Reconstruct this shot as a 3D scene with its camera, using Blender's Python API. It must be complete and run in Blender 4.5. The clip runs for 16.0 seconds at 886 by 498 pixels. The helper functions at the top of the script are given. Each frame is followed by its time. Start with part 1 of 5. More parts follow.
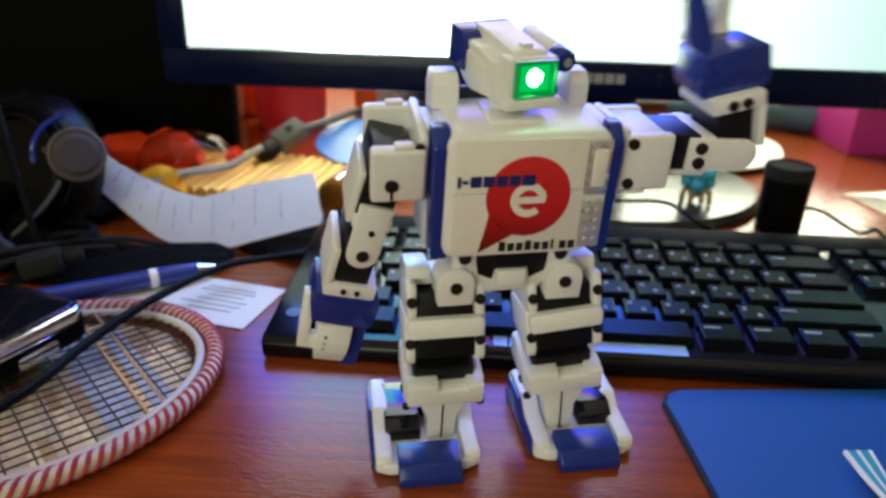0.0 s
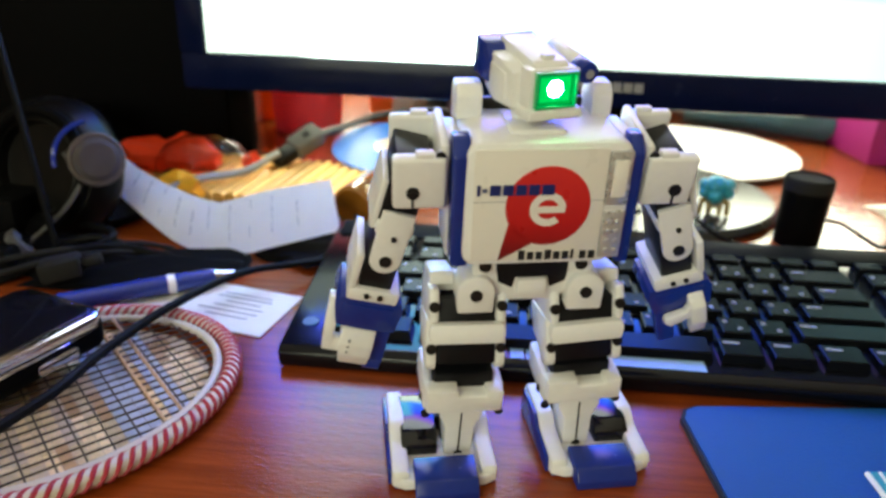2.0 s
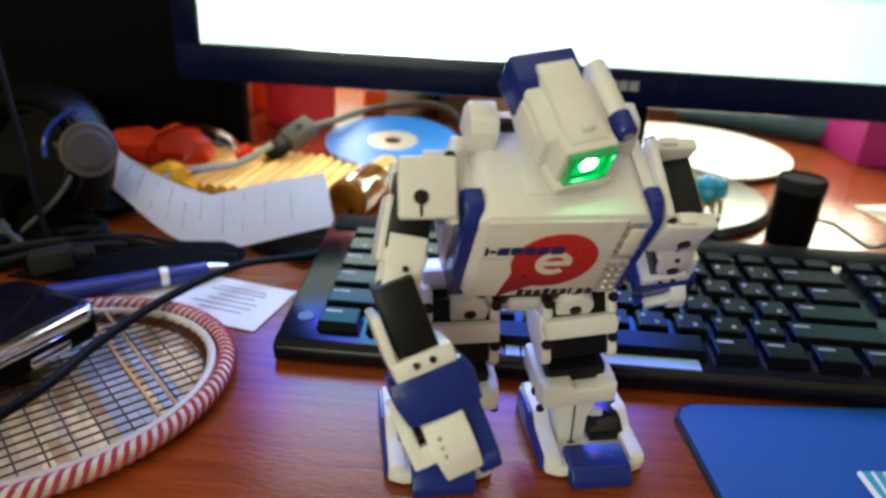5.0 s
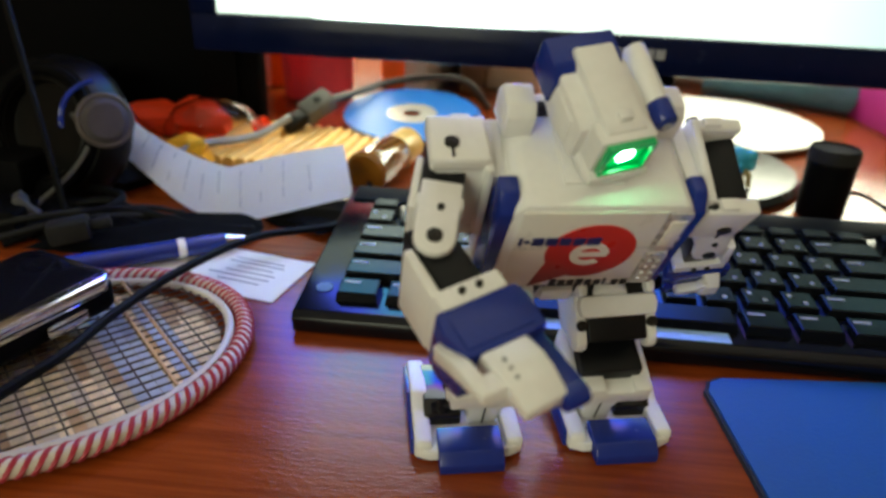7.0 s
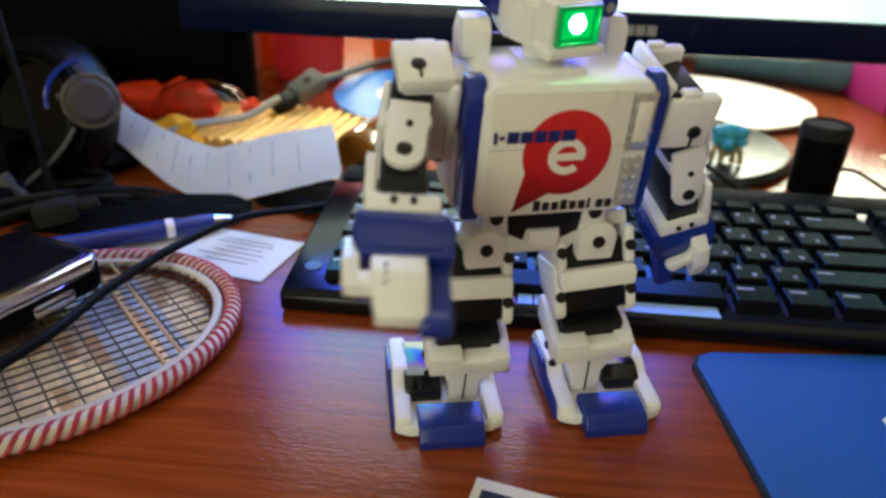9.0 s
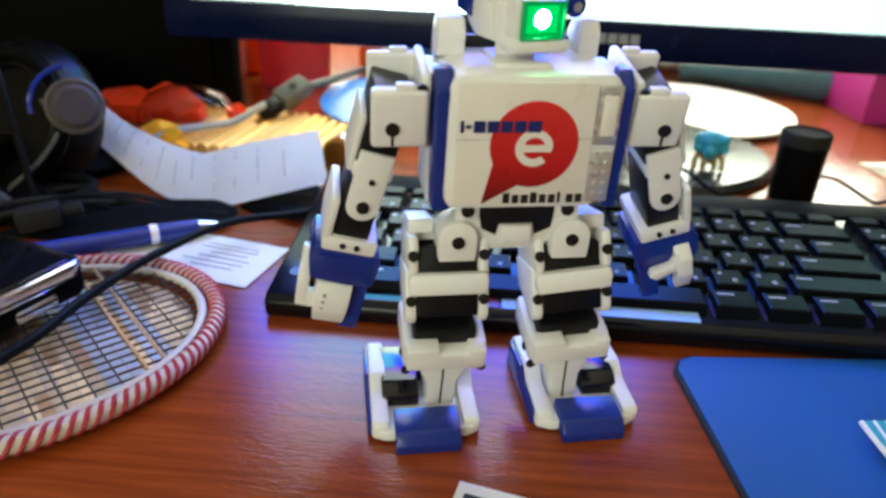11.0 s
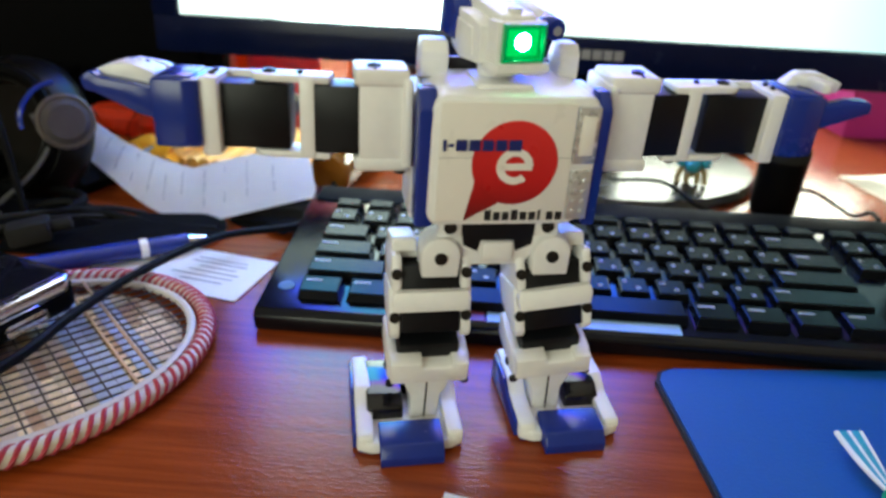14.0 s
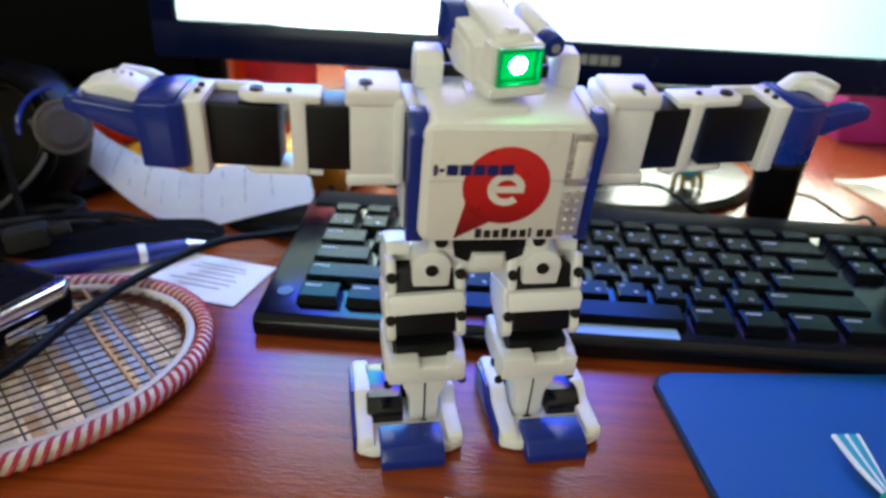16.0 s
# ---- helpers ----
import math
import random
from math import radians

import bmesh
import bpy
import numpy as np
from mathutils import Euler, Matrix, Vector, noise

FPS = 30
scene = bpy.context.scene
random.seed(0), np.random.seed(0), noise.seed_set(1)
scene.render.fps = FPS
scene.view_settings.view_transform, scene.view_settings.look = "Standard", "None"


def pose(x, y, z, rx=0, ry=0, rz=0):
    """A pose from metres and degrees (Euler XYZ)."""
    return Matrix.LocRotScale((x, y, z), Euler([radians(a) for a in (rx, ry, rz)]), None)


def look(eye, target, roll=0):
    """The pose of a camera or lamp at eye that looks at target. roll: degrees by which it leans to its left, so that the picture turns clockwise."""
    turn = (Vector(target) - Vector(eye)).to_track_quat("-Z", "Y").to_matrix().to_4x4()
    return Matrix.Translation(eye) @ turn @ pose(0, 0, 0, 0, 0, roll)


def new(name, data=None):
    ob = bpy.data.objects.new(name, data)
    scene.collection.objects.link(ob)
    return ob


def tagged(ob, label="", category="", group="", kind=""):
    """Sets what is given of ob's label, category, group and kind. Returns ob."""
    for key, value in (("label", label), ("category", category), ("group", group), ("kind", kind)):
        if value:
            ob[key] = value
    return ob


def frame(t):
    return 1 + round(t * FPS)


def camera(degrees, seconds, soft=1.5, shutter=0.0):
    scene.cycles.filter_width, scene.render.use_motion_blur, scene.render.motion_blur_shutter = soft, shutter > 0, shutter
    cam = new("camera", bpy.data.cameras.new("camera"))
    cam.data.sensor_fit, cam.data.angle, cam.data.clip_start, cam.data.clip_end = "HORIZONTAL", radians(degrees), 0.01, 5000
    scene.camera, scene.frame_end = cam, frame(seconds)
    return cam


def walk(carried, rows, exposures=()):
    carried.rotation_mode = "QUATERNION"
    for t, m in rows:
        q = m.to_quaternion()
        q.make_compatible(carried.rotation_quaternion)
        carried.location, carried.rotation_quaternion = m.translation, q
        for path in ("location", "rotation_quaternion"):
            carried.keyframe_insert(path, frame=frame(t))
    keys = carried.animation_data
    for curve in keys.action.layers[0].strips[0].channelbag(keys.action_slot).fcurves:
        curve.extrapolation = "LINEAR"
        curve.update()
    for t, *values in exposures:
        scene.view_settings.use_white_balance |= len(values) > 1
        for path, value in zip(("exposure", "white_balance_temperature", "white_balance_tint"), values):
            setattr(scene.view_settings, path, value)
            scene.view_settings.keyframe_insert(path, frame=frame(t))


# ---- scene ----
cam = camera(64.0, 16.0, soft=2.8, shutter=0.5)
# focused on the robot, so the clutter behind it goes soft
cam.data.dof.use_dof, cam.data.dof.focus_distance, cam.data.dof.aperture_fstop = True, 0.27, 9.0
# seconds, x, y, z, yaw, pitch, roll
PATH = [
    (0.00, 0.0843, -0.2942, 0.1866, 3.12, -23.67, 1.55),
    (0.50, 0.0818, -0.2914, 0.1862, 3.46, -23.77, 1.56),
    (1.00, 0.0816, -0.2910, 0.1880, 3.99, -23.81, 1.38),
    (1.50, 0.0810, -0.2911, 0.1887, 4.28, -23.67, 1.62),
    (2.00, 0.0809, -0.2921, 0.1905, 4.11, -23.57, 1.89),
    (2.50, 0.0807, -0.2929, 0.1896, 3.76, -23.26, 2.10),
    (3.00, 0.0832, -0.2931, 0.1914, 3.93, -23.37, 2.24),
    (3.50, 0.0794, -0.2926, 0.1910, 3.30, -23.18, 2.90),
    (4.00, 0.0769, -0.2922, 0.1927, 2.75, -23.38, 3.26),
    (6.50, 0.0760, -0.2873, 0.1848, 4.14, -25.24, 2.46),
    (7.00, 0.0748, -0.2858, 0.1825, 4.52, -25.63, 2.44),
    (7.50, 0.0744, -0.2857, 0.1804, 4.56, -25.77, 2.42),
    (8.00, 0.0749, -0.2852, 0.1817, 4.34, -26.37, 2.57),
    (8.50, 0.0787, -0.2855, 0.1783, 4.62, -26.29, 2.20),
    (9.00, 0.0787, -0.2857, 0.1788, 4.17, -26.85, 2.10),
    (11.50, 0.0810, -0.2887, 0.1798, 2.94, -26.08, 2.74),
    (12.00, 0.0816, -0.2895, 0.1824, 2.90, -25.88, 2.85),
    (12.50, 0.0807, -0.2894, 0.1828, 2.79, -25.62, 3.05),
    (13.00, 0.0810, -0.2897, 0.1834, 2.79, -25.55, 3.08),
    (13.50, 0.0799, -0.2894, 0.1823, 2.44, -25.45, 3.30),
    (14.00, 0.0823, -0.2920, 0.1839, 2.23, -25.43, 2.91),
    (14.50, 0.0818, -0.2919, 0.1842, 2.60, -25.34, 2.70),
    (15.00, 0.0827, -0.2920, 0.1852, 2.55, -25.27, 2.59),
    (15.50, 0.0830, -0.2921, 0.1851, 2.51, -25.14, 2.57),
    (16.00, 0.0810, -0.2927, 0.1850, 1.88, -25.14, 2.93),
]


def camera_pose(x, y, z, yaw, pitch, roll):
    ahead = Vector((-math.sin(radians(yaw)) * math.cos(radians(pitch)), math.cos(radians(yaw)) * math.cos(radians(pitch)), math.sin(radians(pitch))))
    eye = Vector((x, y, z))
    return look(eye, eye + ahead, roll)


TINT = -12
walk(cam, [(r[0], camera_pose(*r[1:])) for r in PATH], exposures=[(0, -0.44, 7210, TINT), (0.5, -0.37, 7210, TINT), (1, -0.13, 7210, TINT), (4.2, -0.1, 7210, TINT), (6.3, -0.47, 7310, TINT), (7.3, -0.47, 7310, TINT), (9.2, -0.32, 7210, TINT), (11.3, -0.04, 6700, TINT), (13, -0.06, 6700, TINT), (14, -0.16, 6600, TINT), (16, -0.18, 6500, TINT)])

# ---- world and lights ----
world = bpy.data.worlds.new("sky")
scene.world = world
world.use_nodes = True
wn = world.node_tree.nodes
sky = wn.new("ShaderNodeTexSky")
sky.sky_type, sky.sun_disc = "NISHITA", False
sky.sun_elevation, sky.sun_rotation = radians(35), radians(60)
world.node_tree.links.new(sky.outputs[0], wn["Background"].inputs[0])
wn["Background"].inputs[1].default_value = 0.12
scene.view_settings.exposure = 0.0


def area_light(name, x, y, z, target, sx, sy, watts, colour):
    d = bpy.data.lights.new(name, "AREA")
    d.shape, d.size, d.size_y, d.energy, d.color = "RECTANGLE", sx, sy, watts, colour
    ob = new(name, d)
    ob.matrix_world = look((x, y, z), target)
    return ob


# daylight in the north window; the south lamp is unseen, added as front fill
area_light("window_daylight", 0.24, 0.965, 0.62, (0.24, 0.0, 0.5), 1.2, 1.0, 70, (1.0, 0.95, 0.88))
area_light("window_daylight", -0.9, -2.38, 0.9, (0.0, 0.0, 0.1), 1.4, 1.4, 42, (1.0, 0.93, 0.82))


# ---- materials ----
def mat(name, colour, rough=0.5, metal=0.0, grain=0.0, scale=200.0, bump=0.0, coat=0.0, emit=None, strength=0.0, transmission=0.0, ior=1.45, alpha=1.0, vary=0.0, spec=0.5):
    m = bpy.data.materials.new(name)
    m.use_nodes = True
    nt = m.node_tree
    b = nt.nodes["Principled BSDF"]
    b.inputs["Base Color"].default_value = (*colour, 1)
    b.inputs["Roughness"].default_value = rough
    b.inputs["Metallic"].default_value = metal
    b.inputs["Coat Weight"].default_value = coat
    b.inputs["Transmission Weight"].default_value = transmission
    b.inputs["IOR"].default_value = ior
    b.inputs["Alpha"].default_value = alpha
    b.inputs["Specular IOR Level"].default_value = spec
    if emit:
        b.inputs["Emission Color"].default_value = (*emit, 1)
        b.inputs["Emission Strength"].default_value = strength
    if grain or bump or vary:
        co = nt.nodes.new("ShaderNodeTexCoord")
        fine = nt.nodes.new("ShaderNodeTexNoise")
        fine.inputs["Scale"].default_value, fine.inputs["Detail"].default_value = scale, 4
        broad = nt.nodes.new("ShaderNodeTexNoise")
        broad.inputs["Scale"].default_value, broad.inputs["Detail"].default_value = scale / 9, 3
        nt.links.new(co.outputs["Object"], fine.inputs["Vector"])
        nt.links.new(co.outputs["Object"], broad.inputs["Vector"])
        both = nt.nodes.new("ShaderNodeMath")
        both.operation = "ADD"
        nt.links.new(fine.outputs["Fac"], both.inputs[0])
        nt.links.new(broad.outputs["Fac"], both.inputs[1])
        ramp = nt.nodes.new("ShaderNodeMapRange")
        ramp.inputs["From Min"].default_value, ramp.inputs["From Max"].default_value = 0.6, 1.4
        ramp.inputs["To Min"].default_value, ramp.inputs["To Max"].default_value = 1 - grain, 1 + grain
        nt.links.new(both.outputs[0], ramp.inputs["Value"])
        mul = nt.nodes.new("ShaderNodeMixRGB")
        mul.blend_type = "MULTIPLY"
        mul.inputs[0].default_value = 1
        mul.inputs[1].default_value = (*colour, 1)
        nt.links.new(ramp.outputs[0], mul.inputs[2])
        out = mul.outputs[0]
        if vary:
            info = nt.nodes.new("ShaderNodeObjectInfo")
            r2 = nt.nodes.new("ShaderNodeMapRange")
            r2.inputs["To Min"].default_value, r2.inputs["To Max"].default_value = 1 - vary, 1 + vary
            nt.links.new(info.outputs["Random"], r2.inputs["Value"])
            mul2 = nt.nodes.new("ShaderNodeMixRGB")
            mul2.blend_type = "MULTIPLY"
            mul2.inputs[0].default_value = 1
            nt.links.new(out, mul2.inputs[1])
            nt.links.new(r2.outputs[0], mul2.inputs[2])
            out = mul2.outputs[0]
        nt.links.new(out, b.inputs["Base Color"])
        rr = nt.nodes.new("ShaderNodeMapRange")
        rr.inputs["From Min"].default_value, rr.inputs["From Max"].default_value = 0.6, 1.4
        rr.inputs["To Min"].default_value, rr.inputs["To Max"].default_value = max(rough - 0.06, 0.02), min(rough + 0.08, 1)
        nt.links.new(both.outputs[0], rr.inputs["Value"])
        nt.links.new(rr.outputs[0], b.inputs["Roughness"])
        if bump:
            bp = nt.nodes.new("ShaderNodeBump")
            bp.inputs["Strength"].default_value, bp.inputs["Distance"].default_value = bump, 0.0006
            nt.links.new(fine.outputs["Fac"], bp.inputs["Height"])
            nt.links.new(bp.outputs[0], b.inputs["Normal"])
    return m


WHITE = mat("white_plastic", (0.77, 0.765, 0.76), 0.34, grain=0.04, scale=300, bump=0.05)
BLUE = mat("blue_plastic", (0.009, 0.026, 0.22), 0.22, grain=0.08, scale=300, bump=0.05)
BLACK = mat("black_plastic", (0.004, 0.0045, 0.006), 0.4, spec=0.3, grain=0.15, scale=300, bump=0.08)
GREY = mat("grey_plastic", (0.3, 0.31, 0.32), 0.4, grain=0.06, scale=300)
SILVER = mat("silver_plastic", (0.62, 0.63, 0.64), 0.28, metal=0.6, grain=0.05, scale=300)
SCREW = mat("dark_screw", (0.02, 0.018, 0.016), 0.4, metal=0.5)
STICKER = mat("sticker_white", (0.76, 0.73, 0.68), 0.3, grain=0.03, scale=150)
RED = mat("sticker_red", (0.5, 0.012, 0.015), 0.3, grain=0.05, scale=150)


def bubble_print():
    """Red print that deepens to maroon at the bubble's tail."""
    nt = RED.node_tree
    co = nt.nodes.new("ShaderNodeTexCoord")
    sep = nt.nodes.new("ShaderNodeSeparateXYZ")
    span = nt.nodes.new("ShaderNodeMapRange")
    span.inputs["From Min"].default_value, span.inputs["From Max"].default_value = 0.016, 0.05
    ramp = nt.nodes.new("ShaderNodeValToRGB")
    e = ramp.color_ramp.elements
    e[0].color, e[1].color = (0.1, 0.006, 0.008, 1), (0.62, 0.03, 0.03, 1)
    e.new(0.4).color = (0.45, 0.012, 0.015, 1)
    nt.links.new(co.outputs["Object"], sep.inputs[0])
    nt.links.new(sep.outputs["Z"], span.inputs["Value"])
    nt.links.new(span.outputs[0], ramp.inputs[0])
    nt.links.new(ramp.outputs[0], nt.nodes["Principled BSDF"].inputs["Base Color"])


bubble_print()
NAVY = mat("print_navy", (0.01, 0.02, 0.13), 0.4)
INK = mat("print_black", (0.01, 0.01, 0.012), 0.5)
GREEN = mat("green_visor", (0.0, 0.25, 0.06), 0.12, emit=(0.0, 0.55, 0.1), strength=0.4, coat=0.5)
GREENLIT = mat("green_lens", (0.0, 0.3, 0.08), 0.15, emit=(0.0, 0.6, 0.12), strength=1.0, coat=0.5)
GREENRIM = mat("green_clear_rim", (0.02, 0.34, 0.12), 0.12, emit=(0.0, 0.5, 0.1), strength=0.12, coat=0.5)
LED = mat("white_led", (0.9, 1.0, 0.95), 0.3, emit=(0.35, 1.0, 0.55), strength=60.0)
MONITOR = mat("monitor_black", (0.003, 0.006, 0.03), 0.22, grain=0.15, scale=60, spec=0.18)
MATTE = mat("matte_black", (0.0016, 0.0016, 0.002), 0.6, spec=0.06, grain=0.25, scale=80, bump=0.15)
KEY = mat("key_black", (0.003, 0.0035, 0.005), 0.22, spec=0.1, grain=0.2, scale=250, bump=0.04, vary=0.2)
KEYBODY = mat("keyboard_gloss_black", (0.003, 0.0035, 0.006), 0.15, spec=0.3, grain=0.2, scale=120)
LEGEND = mat("key_legend", (0.24, 0.26, 0.3), 0.5)
PAPER = mat("paper", (0.74, 0.73, 0.7), 0.75, grain=0.04, scale=90, bump=0.15)
PRINT = mat("paper_print", (0.33, 0.33, 0.34), 0.7)
PAD = mat("blue_mousepad", (0.004, 0.075, 0.31), 0.48, spec=0.4, grain=0.08, scale=700, bump=0.35)
PADEDGE = mat("mousepad_foam", (0.01, 0.012, 0.02), 0.8, grain=0.2, scale=400)
CABLE = mat("cable_rubber", (0.003, 0.003, 0.0035), 0.55, spec=0.1, grain=0.1, scale=300)
GREYCABLE = mat("grey_cable", (0.07, 0.07, 0.07), 0.5, grain=0.1, scale=300)
STRING = mat("racket_string", (0.05, 0.032, 0.02), 0.5)
CREAM = mat("racket_frame_cream", (0.55, 0.5, 0.44), 0.5, grain=0.08, scale=200)
BAMBOO = mat("bamboo", (0.72, 0.41, 0.1), 0.45, grain=0.2, scale=120, bump=0.2, vary=0.25)
REDFOIL = mat("red_wrapper", (0.97, 0.08, 0.03), 0.4, transmission=0.45, ior=1.15, grain=0.15, scale=90)
GOLD = mat("gold_wrapper", (0.85, 0.42, 0.03), 0.32, metal=0.2, transmission=0.3, ior=1.2, grain=0.2, scale=90)
CLEAR = mat("clear_film", (1.0, 0.93, 0.92), 0.05, transmission=1.0, ior=1.25)
PINKCUP = mat("pink_red_cup", (0.85, 0.24, 0.33), 0.5, transmission=0.5, ior=1.1, grain=0.12, scale=60)
ORANGE = mat("orange_card", (0.9, 0.24, 0.05), 0.55, grain=0.1, scale=50)
AMBER = mat("amber_glass", (0.22, 0.085, 0.012), 0.15, grain=0.25, scale=60, coat=0.6)
YELLOWCAP = mat("yellow_cap", (0.65, 0.38, 0.06), 0.35, grain=0.1, scale=100)
DISC = mat("blue_disc", (0.02, 0.19, 0.72), 0.3, spec=0.12, grain=0.06, scale=30)
MIRRORDISC = mat("disc_hub", (0.75, 0.74, 0.72), 0.2, metal=0.5)
PENBLUE = mat("pen_blue", (0.015, 0.035, 0.24), 0.2, grain=0.1, scale=200, coat=0.4)
CHROME = mat("chrome", (0.75, 0.76, 0.78), 0.16, metal=1.0)
PHONEGLASS = mat("phone_glass", (0.006, 0.006, 0.008), 0.08)
TEAL = mat("turquoise_plastic", (0.05, 0.36, 0.5), 0.4, grain=0.2, scale=200)
TAN = mat("tan_plastic", (0.32, 0.24, 0.1), 0.5, grain=0.2, scale=200)
MAGENTA = mat("magenta_card", (0.42, 0.02, 0.24), 0.5, grain=0.08, scale=40)
PLATE = mat("white_card", (0.85, 0.84, 0.82), 0.35, grain=0.03, scale=60)
GLOSSBASE = mat("stand_gloss_black", (0.03, 0.032, 0.028), 0.24, spec=0.5, grain=0.1, scale=30)
WALL = mat("wall_paint", (0.36, 0.27, 0.2), 0.8, grain=0.06, scale=12, bump=0.1)
CEIL = mat("ceiling_paint", (0.8, 0.78, 0.74), 0.85, grain=0.03, scale=10)
FLOORM = mat("floor_board", (0.2, 0.11, 0.06), 0.5, grain=0.2, scale=20)
LIGHTBLUE = mat("light_blue_lip_reflection", (0.3, 0.5, 0.75), 0.3, grain=0.05, scale=200)
GREENP = mat("green_plastic", (0.02, 0.3, 0.12), 0.35, grain=0.1, scale=200)
BEIGE = mat("beige_card", (0.6, 0.47, 0.33), 0.6, grain=0.1, scale=50)


def wood_material():
    m = mat("desk_cherry_laminate", (0.2, 0.05, 0.017), 0.24)
    nt = m.node_tree
    b = nt.nodes["Principled BSDF"]
    co = nt.nodes.new("ShaderNodeTexCoord")
    mp = nt.nodes.new("ShaderNodeMapping")
    mp.inputs["Rotation"].default_value = (0, 0, radians(14))
    mp.inputs["Scale"].default_value = (3, 60, 1)
    nt.links.new(co.outputs["Object"], mp.inputs["Vector"])
    n1 = nt.nodes.new("ShaderNodeTexNoise")
    n1.inputs["Scale"].default_value, n1.inputs["Detail"].default_value = 4, 6
    nt.links.new(mp.outputs[0], n1.inputs["Vector"])
    n2 = nt.nodes.new("ShaderNodeTexNoise")
    n2.inputs["Scale"].default_value, n2.inputs["Detail"].default_value = 9, 3
    nt.links.new(co.outputs["Object"], n2.inputs["Vector"])
    ramp = nt.nodes.new("ShaderNodeValToRGB")
    ramp.color_ramp.elements[0].position, ramp.color_ramp.elements[1].position = 0.3, 0.72
    ramp.color_ramp.elements[0].color = (0.16, 0.025, 0.0046, 1)
    ramp.color_ramp.elements[1].color = (0.285, 0.056, 0.0115, 1)
    nt.links.new(n1.outputs["Fac"], ramp.inputs[0])
    nt.links.new(ramp.outputs[0], b.inputs["Base Color"])
    rr = nt.nodes.new("ShaderNodeMapRange")
    rr.inputs["To Min"].default_value, rr.inputs["To Max"].default_value = 0.14, 0.24
    nt.links.new(n2.outputs["Fac"], rr.inputs["Value"])
    nt.links.new(rr.outputs[0], b.inputs["Roughness"])
    # short pores along the grain
    mp2 = nt.nodes.new("ShaderNodeMapping")
    mp2.inputs["Rotation"].default_value = (0, 0, radians(14))
    mp2.inputs["Scale"].default_value = (130, 520, 1)
    nt.links.new(co.outputs["Object"], mp2.inputs["Vector"])
    n3 = nt.nodes.new("ShaderNodeTexNoise")
    n3.inputs["Scale"].default_value, n3.inputs["Detail"].default_value = 1.5, 2
    nt.links.new(mp2.outputs[0], n3.inputs["Vector"])
    bp = nt.nodes.new("ShaderNodeBump")
    bp.inputs["Strength"].default_value, bp.inputs["Distance"].default_value = 0.3, 0.0005
    nt.links.new(n3.outputs["Fac"], bp.inputs["Height"])
    nt.links.new(bp.outputs[0], b.inputs["Normal"])
    return m


